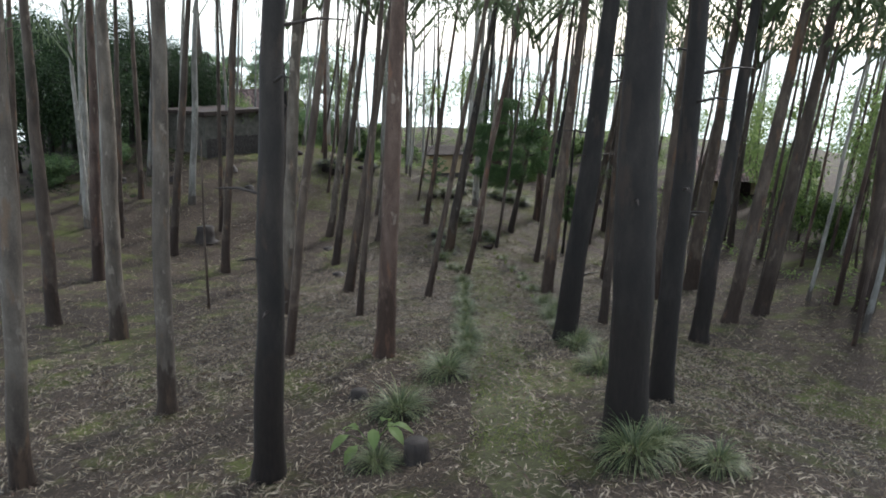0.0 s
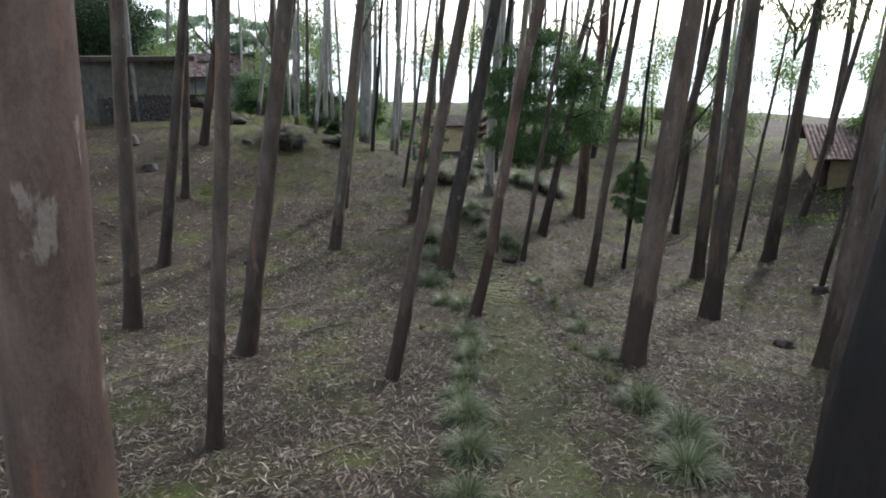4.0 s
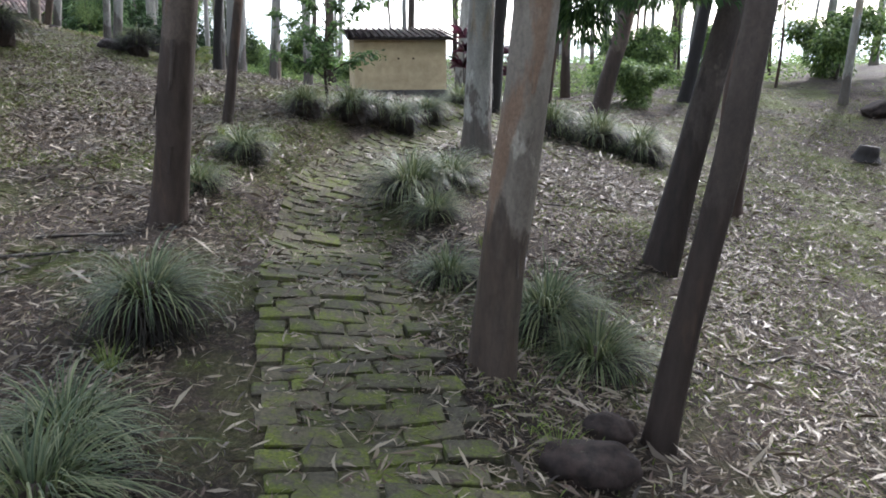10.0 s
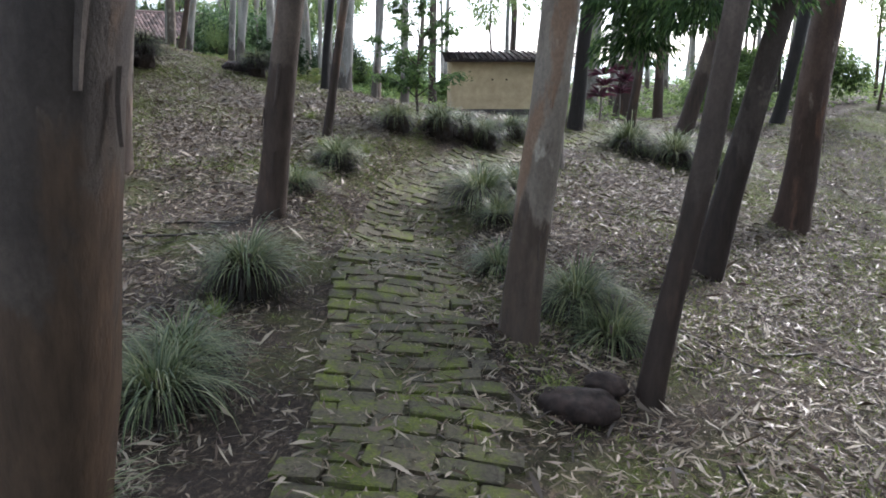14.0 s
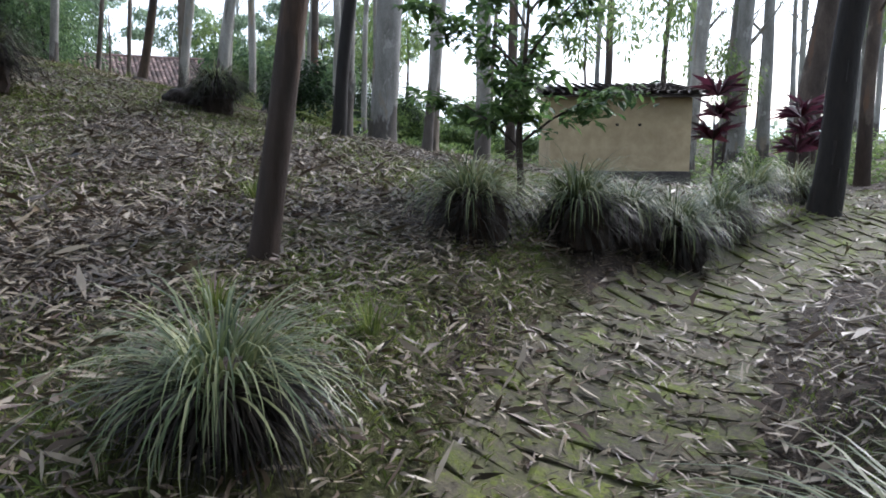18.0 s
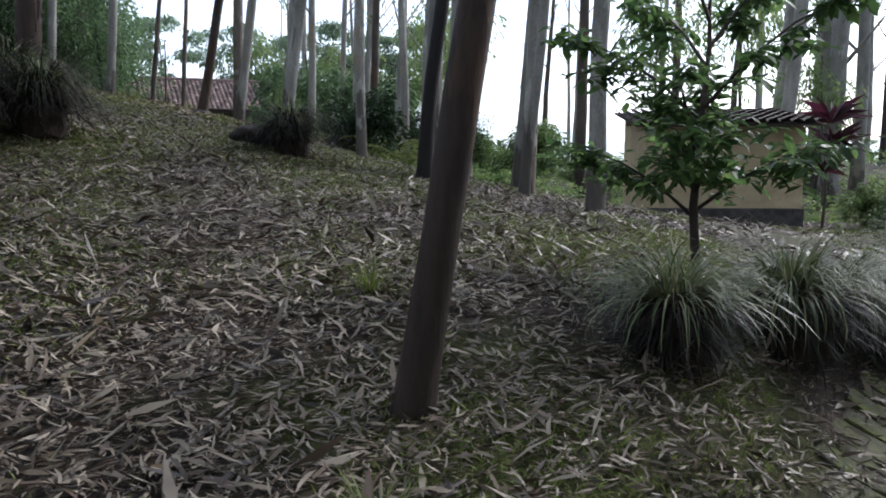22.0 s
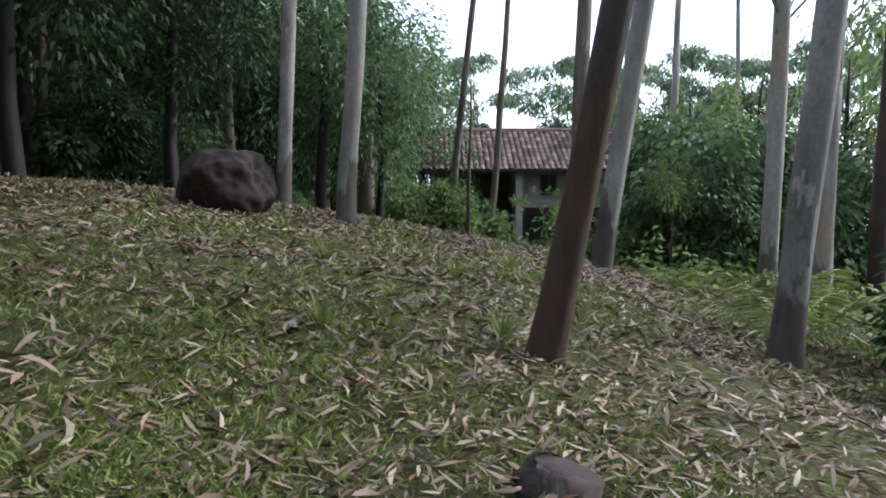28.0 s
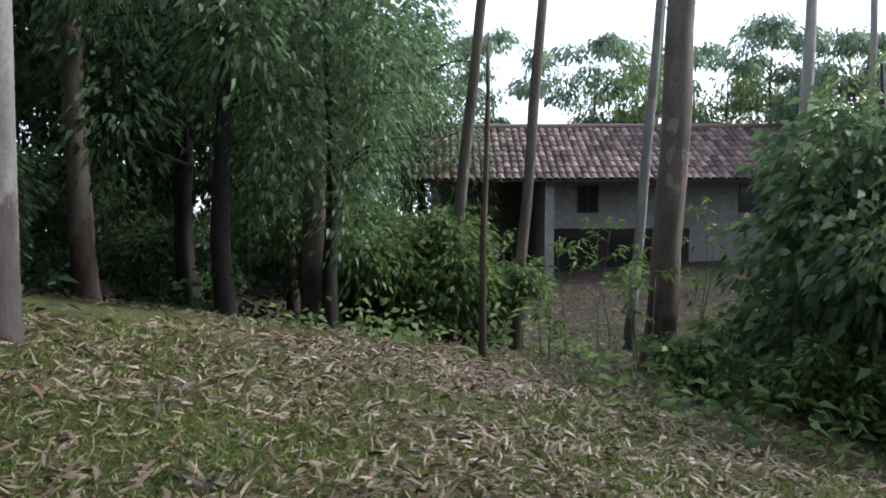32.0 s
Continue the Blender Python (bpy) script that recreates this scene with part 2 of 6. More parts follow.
# Dead blades, taken near black to hold the shade under the caps.
M_THATCH = leaf_material("shaded_dead_blade", (0.0072, 0.006, 0.0051), (0.0156, 0.0132, 0.0108), (0.036, 0.0312, 0.0246), (0.0108, 0.009, 0.0078), through=0.1, gloss=0.08)
M_AIRY = leaf_material("young_leaf", (0.08, 0.125, 0.04), (0.14, 0.20, 0.065), (0.22, 0.28, 0.10), through=0.55)
# Paler than real leaves, with the valley haze put into the colour.
M_FARWOOD = leaf_material("hazy_far_leaf", (0.13, 0.17, 0.115), (0.2, 0.25, 0.17), (0.28, 0.33, 0.24), through=0.5)
M_SPROUT = leaf_material("sprout_blade", (0.0524, 0.0768, 0.0168), (0.105, 0.14, 0.0282), (0.164, 0.203, 0.045), (0.187, 0.175, 0.0788))
M_LITTER = leaf_material("fallen_leaf", (0.0192, 0.0123, 0.00724), (0.055, 0.0367, 0.021), (0.121, 0.089, 0.0525), (0.23, 0.191, 0.134), (0.153, 0.12, 0.0768), (0.0495, 0.023, 0.0117), (0.077, 0.0549, 0.0323), (0.198, 0.164, 0.117), rough=0.55, through=0.0, gloss=0.4)
M_OLDLITTER = leaf_material("old_fallen_leaf", (0.0279, 0.0173, 0.00959), (0.0809, 0.0518, 0.0293), (0.162, 0.118, 0.0718), (0.0809, 0.0357, 0.016), (0.236, 0.19, 0.133), (0.118, 0.0835, 0.0479), (0.187, 0.144, 0.0931), rough=0.55, through=0.0, gloss=0.35)
M_TWIG = bark("fallen_wood", (0.05, 0.043, 0.037), (0.10, 0.088, 0.077), (0.16, 0.146, 0.128), (0.26, 0.235, 0.2), (0.12, 0.09, 0.068), 0.62, (0.08, 0.065, 0.055), -3.0)
M_RED = leaf_material("cordyline_leaf", (0.033, 0.0096, 0.0176), (0.078, 0.0176, 0.032), (0.03, 0.0224, 0.0208))


def ground_material():
    m, nt, b = material("forest_floor", 0.95)
    v = coords(nt)
    fine = noise_tex(nt, v, 28, 8, 0.75)
    soil = ramp(nt, fine, (0.3, (0.014, 0.010, 0.008)), (0.5, (0.034, 0.026, 0.021)), (0.62, (0.062, 0.05, 0.04)), (0.8, (0.125, 0.106, 0.086)))
    fleck = ramp(nt, noise_tex(nt, coords(nt, (1.0, 0.45, 1.0)), 24, 5, 0.75), (0.54, (0, 0, 0)), (0.58, (0.9, 0.9, 0.9)))
    soil = mix(nt, fleck, soil, ramp(nt, noise_tex(nt, v, 50, 3), (0.35, (0.062, 0.047, 0.037)), (0.65, (0.165, 0.138, 0.11))))
    patch = noise_tex(nt, v, 0.55, 6, 0.65)
    green = ramp(nt, fine, (0.35, (0.038, 0.05, 0.012)), (0.6, (0.1, 0.13, 0.026)), (0.8, (0.17, 0.2, 0.05)))
    far = nt.nodes.new("ShaderNodeVectorMath")
    far.operation = "DISTANCE"
    far.inputs[1].default_value = (-12.5, 43.5, 1.2)
    nt.links.new(v, far.inputs[0])
    knoll = node(nt, "MapRange")
    for i, val in ((1, 5.5), (2, 12.0), (3, 0.24), (4, 0.0)):
        knoll.inputs[i].default_value = val
    nt.links.new(far.outputs["Value"], knoll.inputs[0])
    lift = node(nt, "Math")
    nt.links.new(patch, lift.inputs[0])
    nt.links.new(knoll.outputs[0], lift.inputs[1])
    mask = ramp(nt, lift.outputs[0], (0.5, (0, 0, 0)), (0.63, (0.75, 0.75, 0.75)))
    col = mix(nt, mask, soil, green)
    stain = ramp(nt, noise_tex(nt, v, 0.9, 4), (0.3, (0.5, 0.44, 0.36)), (0.7, (0.95, 0.87, 0.74)))
    col = mix(nt, 1.0, col, stain, "MULTIPLY")
    nt.links.new(col, b.inputs["Base Color"])
    bump(nt, b, fine, 0.9, 0.03)
    return m


def plain(name, low, high, scale=8, rough=0.85, relief=0.3, stretch=(1, 1, 1)):
    m, nt, b = material(name, rough)
    n1 = noise_tex(nt, coords(nt, stretch), scale, 6, 0.7)
    n2 = noise_tex(nt, coords(nt), scale * 0.12, 4, 0.6)
    col = mix(nt, 1.0, ramp(nt, n1, (0.3, low), (0.72, high)), ramp(nt, n2, (0.3, (0.72, 0.7, 0.68)), (0.7, (1.08, 1.06, 1.04))), "MULTIPLY")
    tone = ramp(nt, obj_random(nt), (0, (0.8, 0.8, 0.8)), (1, (1.12, 1.1, 1.08)))
    nt.links.new(mix(nt, 1.0, col, tone, "MULTIPLY"), b.inputs["Base Color"])
    bump(nt, b, n1, relief, 0.01)
    return m


def paver_material():
    m, nt, b = material("mossy_paver", 0.9)
    v = coords(nt, kind="Generated")
    g = nt.nodes.new("ShaderNodeNewGeometry").outputs["Position"]
    grain = noise_tex(nt, g, 35, 6, 0.7)
    stone = ramp(nt, grain, (0.3, (0.024, 0.0215, 0.014)), (0.7, (0.09, 0.08, 0.053)))
    mossy = ramp(nt, noise_tex(nt, g, 60, 5), (0.3, (0.03, 0.041, 0.008)), (0.7, (0.108, 0.128, 0.019)))
    mask = ramp(nt, noise_tex(nt, g, 4.2, 8, 0.78), (0.47, (0, 0, 0)), (0.58, (1, 1, 1)))
    col = mix(nt, mask, stone, mossy)
    tone = ramp(nt, obj_random(nt), (0, (0.7, 0.7, 0.7)), (1, (1.2, 1.15, 1.1)))
    nt.links.new(mix(nt, 1.0, col, tone, "MULTIPLY"), b.inputs["Base Color"])
    bump(nt, b, grain, 0.7, 0.01)
    return m


M_GROUND = ground_material()
M_PAVER = paver_material()
M_TRACK = plain("mossy_track", (0.028, 0.027, 0.014), (0.09, 0.094, 0.032), 14, relief=0.8)
M_OCHRE = plain("ochre_plaster", (0.38, 0.30, 0.18), (0.55, 0.45, 0.29), 5)
M_CREAM = plain("cream_plaster", (0.15, 0.145, 0.14), (0.29, 0.28, 0.265), 4)
M_STAINED = plain("stained_plaster", (0.05, 0.048, 0.042), (0.15, 0.145, 0.125), 3)
M_STONE = plain("field_stone", (0.027, 0.024, 0.023), (0.10, 0.091, 0.086), 9, relief=0.7)
M_MORTAR = plain("mortar", (0.035, 0.032, 0.03), (0.085, 0.078, 0.072), 12)
M_TILE = plain("clay_roof_tile", (0.07, 0.052, 0.049), (0.2, 0.155, 0.145), 14)
_t = M_TILE.node_tree
_b = _t.nodes["Principled BSDF"]
_c = _b.inputs["Base Color"].links[0].from_socket
_t.links.new(mix(_t, 1.0, _c, ramp(_t, island_random(_t), (0, (0.4, 0.38, 0.38)), (0.45, (0.9, 0.86, 0.84)), (0.8, (1.35, 1.25, 1.2)), (1, (1.9, 1.75, 1.65))), "MULTIPLY"), _b.inputs["Base Color"])
M_OLDTILE = plain("weathered_roof_tile", (0.06, 0.05, 0.042), (0.17, 0.14, 0.12), 14)
M_ROCK = plain("dark_rock", (0.006, 0.004, 0.0035), (0.042, 0.029, 0.024), 11, relief=1.0)
M_EARTH = plain("bare_earth", (0.014, 0.010, 0.0078), (0.05, 0.033, 0.024), 16, relief=0.8)
M_DARKWOOD = plain("dark_timber", (0.03, 0.022, 0.018), (0.08, 0.06, 0.05), 10, stretch=(1, 1, 0.1))
M_DARK, _nt, _b = material("dark_pane", 0.15)
_b.inputs["Base Color"].default_value = (0.015, 0.015, 0.017, 1)
M_HOLE, _nt, _b = material("dark_hole", 0.9)
_b.inputs["Base Color"].default_value = (0.012, 0.01, 0.008, 1)


# ---- mesh helpers ----
def mesh_of(name, verts, faces, mat, smooth=False):
    me = bpy.data.meshes.new(name)
    verts = np.asarray(verts, np.float32).reshape(-1, 3)
    if isinstance(faces, np.ndarray):
        k = faces.shape[1]
        me.vertices.add(len(verts))
        me.vertices.foreach_set("co", verts.ravel())
        me.loops.add(faces.size)
        me.loops.foreach_set("vertex_index", faces.ravel().astype(np.int32))
        me.polygons.add(len(faces))
        me.polygons.foreach_set("loop_start", np.arange(0, faces.size, k, dtype=np.int32))
        me.update(calc_edges=True)
    else:
        me.from_pydata(verts.tolist(), [], faces)
        me.update()
    me.materials.append(mat)
    if smooth:
        me.polygons.foreach_set("use_smooth", np.ones(len(me.polygons), bool))
    return me


def part(name, me, parent, label="", loc=(0, 0, 0), rot=(0, 0, 0), scale=(1, 1, 1)):
    """Links a mesh (or a bmesh and its material, as a pair) as one part of a thing."""
    if isinstance(me, tuple):
        bm, mat = me
        me = bpy.data.meshes.new(name)
        bm.to_mesh(me)
        bm.free()
        me.materials.append(mat)
    ob = new(name, me)
    ob.parent = parent
    ob.location, ob.rotation_euler, ob.scale = loc, rot, scale
    if label:
        tagged(ob, label)
    return ob


def thing(name, label, category, loc, rz=0.0, group="", kind=""):
    ob = new(name)
    ob.matrix_basis = pose(*loc, 0, 0, rz)
    return tagged(ob, label, category, group, kind)


def box(x0, y0, z0, x1, y1, z1, bevel=0.0):
    bm = bmesh.new()
    bmesh.ops.create_cube(bm, size=1)
    for v in bm.verts:
        v.co = Vector(((x0 + x1) / 2 + v.co.x * (x1 - x0), (y0 + y1) / 2 + v.co.y * (y1 - y0), (z0 + z1) / 2 + v.co.z * (z1 - z0)))
    if bevel:
        bmesh.ops.bevel(bm, geom=bm.edges[:], offset=bevel, segments=1, affect="EDGES")
    return bm


def tube(points, radii, sides=9, wobble=0.0, seed=0, ridges=0.0):
    """Rings along a line of points: verts and faces."""
    r = np.random.default_rng(seed)
    pts = np.asarray(points, float)
    n = len(pts)
    ang = np.linspace(0, 2 * np.pi, sides, endpoint=False)
    vs, fs = [], []
    ph = r.uniform(0, 6.28, 4)
    for i in range(n):
        d = pts[min(i + 1, n - 1)] - pts[max(i - 1, 0)]
        d = d / np.linalg.norm(d)
        u = np.cross(d, (0.0, 1.0, 0.0) if abs(d[1]) < 0.9 else (1.0, 0.0, 0.0))
        u /= np.linalg.norm(u)
        w = np.cross(d, u)
        k = radii[i] * (1 + wobble * r.normal(0, 1, sides) + ridges * np.sin(3 * ang + ph[0]) * (1 if i < 3 else 0.3) + ridges * 0.6 * np.sin(5 * ang + ph[1]) * (1 if i < 2 else 0.2))
        vs.append(pts[i] + np.cos(ang)[:, None] * u * k[:, None] + np.sin(ang)[:, None] * w * k[:, None])
        if i:
            a, b = (i - 1) * sides, i * sides
            for j in range(sides):
                q = (j + 1) % sides
                fs.append((a + j, a + q, b + q, b + j))
    fs.append(tuple(range((n - 1) * sides, n * sides)))
    return np.vstack(vs), fs


def leaves(centres, dirs, length, width, seed=0, droop=0.25):
    """Pointed leaves, two faces each with a fold: verts (n*4) and quads."""
    r = np.random.default_rng(seed)
    c, d = np.asarray(centres, float), np.asarray(dirs, float)
    d = d / (np.linalg.norm(d, axis=1, keepdims=True) + 1e-9)
    n = len(c)
    side = np.cross(d, r.normal(0, 1, (n, 3)))
    side /= np.linalg.norm(side, axis=1, keepdims=True) + 1e-9
    L = (np.asarray(length) * r.uniform(0.7, 1.25, n))[:, None]
    W = (np.asarray(width) * r.uniform(0.7, 1.25, n))[:, None]
    sag = np.array([0, 0, -1.0]) * L * droop
    v = np.stack([c, c + d * L * 0.45 + side * W, c + d * L + sag, c + d * L * 0.45 - side * W], 1).reshape(-1, 3)
    f = np.arange(n * 4, dtype=np.int32).reshape(n, 4)
    return v, f


def blob_points(n, seed, radius=(1, 1, 1), fill=0.35):
    r = np.random.default_rng(seed)
    d = r.normal(0, 1, (n, 3))
    d /= np.linalg.norm(d, axis=1, keepdims=True)
    k = r.uniform(fill, 1, n) ** 0.6
    return d * k[:, None] * np.asarray(radius), d


# ---- ground sheet, out to the hills ----
def spread(lo, hi, step, far):
    core = np.arange(lo, hi + 1e-6, step)
    g, k, out = step, 0.0, []
    while k < far:
        g *= 1.22
        k += g
        out.append(k)
    out = np.array(out)
    return np.concatenate([(lo - out)[::-1], core, hi + out])


gx, gy = spread(-26, 20, 0.35, 1400), spread(-22, 66, 0.35, 1400)
X, Y = np.meshgrid(gx, gy)
verts = np.stack([X, Y, ground(X, Y)], -1).reshape(-1, 3)
ny, nx = X.shape
idx = np.arange(nx * ny, dtype=np.int32).reshape(ny, nx)
quads = np.stack([idx[:-1, :-1], idx[:-1, 1:], idx[1:, 1:], idx[1:, :-1]], -1).reshape(-1, 4)
forest_floor = tagged(new("ground", mesh_of("ground", verts, quads, M_GROUND, True)), "forest floor of brown soil with leaf litter and thin moss", "ground", kind="structure")


# ---- eucalypts ----
CROWNS = []
# The second four are denser, made to shade the ground from out of view.
for s in range(8):
    r = np.random.default_rng(40 + s)
    vs, fs = [], []
    n0 = 0
    for k in range(9 if s < 4 else 15):
        a, h = r.uniform(0, 6.28), r.uniform(-2.5, 2.5)
        tip = np.array([math.cos(a) * r.uniform(0.8, 2.3), math.sin(a) * r.uniform(0.8, 2.3), h + 0.8])
        v, f = tube([np.array([0, 0, h - 0.6]), tip * (0.5, 0.5, 1) + (0, 0, -0.3), tip], [0.05, 0.03, 0.008], 4)
        vs.append(v)
        fs += [tuple(i + n0 for i in q) for q in f]
        n0 += len(v)
        c, d = blob_points(46 if s < 4 else 75, s * 20 + k, (0.85, 0.85, 0.6), 0.1)
        v, f = leaves(c + tip, d * (1, 1, 0.3) + (0, 0, -0.9), 0.24, 0.022 if s < 4 else 0.034, k)
        vs.append(v)
        fs += [tuple(i + n0 for i in q) for q in f.tolist()]
        n0 += len(v)
    CROWNS.append(mesh_of("crown", np.vstack(vs), fs, M_EUC))

SPRAYS = []
for k in range(4):
    c, d = blob_points(60, 900 + k, (0.5, 0.5, 0.45), 0.1)
    v, f = leaves(c, d * (1, 1, 0.3) + (0, 0, -0.9), 0.19, 0.02, k)
    SPRAYS.append(mesh_of("leaf_spray", v, f, M_EUC))

TREES = []
TREE_LOOK = {
    "g": "tall eucalyptus tree with smooth grey streaked bark",
    "m": "tall eucalyptus tree with stained grey-brown bark, darker at the foot",
    "p": "tall eucalyptus tree with mottled pale and brown bark",
    "b": "tall eucalyptus tree with brown peeling bark",
    "r": "tall eucalyptus tree with reddish brown bark and pale patches",
    "o": "tall eucalyptus tree with dark bark peeling to ochre patches",
    "d": "tall forest tree with rough dark bark, deepened by backlit shade in its colour",
    "k": "dead dark leaning trunk with a broken top",
}


def eucalypt(x, y, r, lx, ly, look_key="g", h=0.0, crown=True):
    """A tall bare trunk that leans by lx, ly per metre, with its crown high up."""
    seed = int(abs(x * 131 + y * 71)) + 7
    q = np.random.default_rng(seed)
    h = h or q.uniform(15, 20)
    ob = thing("eucalyptus_tree", TREE_LOOK[look_key], "tree", (x, y, gz(x, y) - 0.12), group="eucalyptus trees of the plantation")
    zs = np.array([0, 0.1, 0.25, 0.5, 0.9, 1.4, 2.0, 2.7, 3.4, 4.2, 5.0, 6.0, 7.2, 8.5, 10.0, 12.0, h]) if h > 12 else h * np.array([0, 0.04, 0.1, 0.22, 0.4, 0.6, 0.85, 1.0])
    bend = q.uniform(-1, 1, 4) * (0.04, 0.04, 0.018, 0.018)
    px = lx * zs + bend[0] * np.sin(zs * 0.8 + q.uniform(0, 6)) + bend[2] * np.sin(zs * 2.3 + q.uniform(0, 6))
    py = ly * zs + bend[1] * np.sin(zs * 0.7 + q.uniform(0, 6)) + bend[3] * np.sin(zs * 2.1 + q.uniform(0, 6))
    px, py = px - px[0], py - py[0]
    rad = r * np.interp(zs / h, [0, 0.02, 0.06, 0.3, 1.0], [1.35, 1.12, 1.0, 0.86, 0.28 if h > 12 else 0.45])
    rad = rad * (1 + q.normal(0, 0.022, len(zs)))
    v, f = tube(np.stack([px, py, zs], 1), rad, 14, 0.018, seed, 0.05)
    part("trunk", mesh_of("trunk", v, f, BARK[look_key], True), ob)
    if crown and h > 12:
        # Mostly unseen; thicker and wider crowns are added below y 29 for shade.
        part("crown", CROWNS[seed % 4 + (4 if y < 29 and abs(x) < 16 else 0)], ob, loc=(px[-1], py[-1], h - 1.6), rot=(0, 0, q.uniform(0, 6.28)), scale=(1.5, 1.5, 1.25) if y < 25 else (1.2, 1.2, 1.2) if y < 30 else (0.8, 0.8, 1.0))
    if look_key == "d" and h > 12 and y < 5:
        for k in range(7):
            hh, a = q.uniform(2.0, 9.5), q.uniform(0, 6.28)
            ln = q.uniform(0.4, 1.3)
            ax, ay = np.interp(hh, zs, px), np.interp(hh, zs, py)
            v, f = tube([(ax, ay, hh), (ax + math.cos(a) * ln * 0.6, ay + math.sin(a) * ln * 0.6, hh + 0.12 * ln), (ax + math.cos(a) * ln, ay + math.sin(a) * ln, hh + 0.1 * ln)], [0.035, 0.022, 0.007], 6, 0.05, k)
            part("dead_limb", mesh_of("dead_limb", v, f, BARK["k"], True), ob, "short bare broken limb")
    elif r > 0.1 and h > 12 and x * x + (y - 24) ** 2 < 500:
        for k in range(5):
            hh, a, ln = q.uniform(0.25, 2.2), q.uniform(0, 6.28), q.uniform(0.18, 0.45)
            rr, wd = np.interp(hh, zs, rad) * 0.99, q.uniform(0.01, 0.028)
            vs = []
            for t in (0.0, 0.4, 0.75, 1.0):
                hz = hh + ln * (1 - t)
                cx, cy, R = np.interp(hz, zs, px), np.interp(hz, zs, py), rr + 0.004 + 0.03 * t * t * q.uniform(0.3, 1.0)
                for da, o in ((-1, 0.004), (0, 0.014), (1, 0.004)):
                    w = wd * (1 - 0.5 * t) / rr * da
                    vs.append((cx + math.cos(a + w) * (R + o), cy + math.sin(a + w) * (R + o), hz))
            fs = [(3 * i + j, 3 * i + j + 1, 3 * i + j + 4, 3 * i + j + 3) for i in range(3) for j in range(2)]
            part("bark_flake", mesh_of("bark_flake", vs, fs, BARK[look_key]), ob, "strip of peeling bark")
    if h > 12 and y > 27 and r < 0.3 and -13 < x < 16:
        for k in range(3):
            hh, a, ln = q.uniform(3.0, 9.5), q.uniform(0, 6.28), q.uniform(0.7, 1.9)
            ax, ay = np.interp(hh, zs, px), np.interp(hh, zs, py)
            c, sn = math.cos(a), math.sin(a)
            line = [np.array([ax, ay, hh]), np.array([ax + c * ln * 0.4, ay + sn * ln * 0.4, hh + 0.45 * ln]), np.array([ax + c * ln * 0.75 + 0.05, ay + sn * ln * 0.75, hh + 0.95 * ln]), np.array([ax + c * ln, ay + sn * ln, hh + 1.25 * ln])]
            v, f = tube(line, [r * 0.26, r * 0.2, r * 0.13, 0.006], 6, 0.04, k)
            limb = part("side_limb", mesh_of("side_limb", v, f, BARK[look_key], True), ob, "thin upswept side limb")
            if k < 2:
                tagged(part("leaf_spray", SPRAYS[(seed + k) % 4], limb, "hanging spray of narrow leaves", loc=tuple(line[-1]), rot=(0, 0, a)), kind="stuff")
    TREES.append((x, y, r))
    return ob


eucalypt(-8.46, -5.36, 0.19, 0.091, -0.001, "m")
eucalypt(-14.75, 8.11, 0.248, 0.044, -0.001, "b")
eucalypt(-11.53, 6.06, 0.27, 0.064, -0.001, "m")
eucalypt(-7.11, -1.66, 0.199, 0.073, -0.001, "m")
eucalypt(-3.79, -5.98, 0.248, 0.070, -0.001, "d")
eucalypt(-16.39, 15.54, 0.26, 0.089, -0.001, "r")
eucalypt(-21.32, 25.47, 0.266, 0.096, -0.002, "g")
eucalypt(-11.28, 18.15, 0.212, 0.111, -0.001, "b")
eucalypt(-2.20, 1.24, 0.26, 0.054, -0.001, "r")
eucalypt(-5.93, 19.59, 0.190, 0.157, -0.000, "b")
eucalypt(8.11, 5.71, 0.287, 0.074, -0.001, "d")
eucalypt(10.70, 9.42, 0.265, 0.132, -0.002, "b")
eucalypt(12.47, 10.65, 0.288, 0.120, -0.002, "b")
eucalypt(15.94, 9.35, 0.330, -0.025, 0.000, "b")
eucalypt(-22.93, 20.94, 0.210, 0.111, -0.002, "b")
eucalypt(-19.01, 29.83, 0.182, 0.133, -0.002, "g")
eucalypt(-15.34, 26.41, 0.205, 0.100, -0.002, "g")
eucalypt(-1.25, 25.88, 0.161, 0.147, -0.000, "b")
eucalypt(-17.71, 21.44, 0.163, 0.086, -0.001, "b")
eucalypt(-14.49, 20.11, 0.225, 0.152, -0.002, "b")
eucalypt(-5.03, 2.21, 0.134, 0.156, -0.002, "b")
eucalypt(-6.52, 9.13, 0.258, 0.091, -0.001, "m")
eucalypt(-8.36, 16.28, 0.228, 0.063, -0.000, "b")
eucalypt(-9.61, 22.05, 0.194, 0.169, -0.000, "b")
eucalypt(-4.16, 27.45, 0.231, 0.119, 0.024, "m")
eucalypt(-3.89, 23.16, 0.205, 0.137, 0.0, "m")
eucalypt(-1.10, 10.95, 0.125, 0.194, -0.000, "b")
eucalypt(4.82, 21.32, 0.138, 0.112, 0.000, "b")
eucalypt(4.00, 12.52, 0.25, 0.092, -0.000, "b")
eucalypt(9.13, 28.62, 0.247, 0.174, 0.001, "b")
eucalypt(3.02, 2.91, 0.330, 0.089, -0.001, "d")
eucalypt(9.95, 25.45, 0.243, 0.025, -0.000, "b")
eucalypt(5.07, 6.70, 0.150, 0.085, -0.001, "b")
eucalypt(9.23, 14.34, 0.241, 0.048, -0.001, "b")
eucalypt(11.78, 16.86, 0.330, 0.084, -0.001, "b")
eucalypt(16.08, 22.82, 0.174, 0.035, -0.000, "b")
eucalypt(-12.96, 23.81, 0.132, 0.055, -0.000, "b")
eucalypt(-3.54, 7.79, 0.116, 0.094, -0.000, "b")
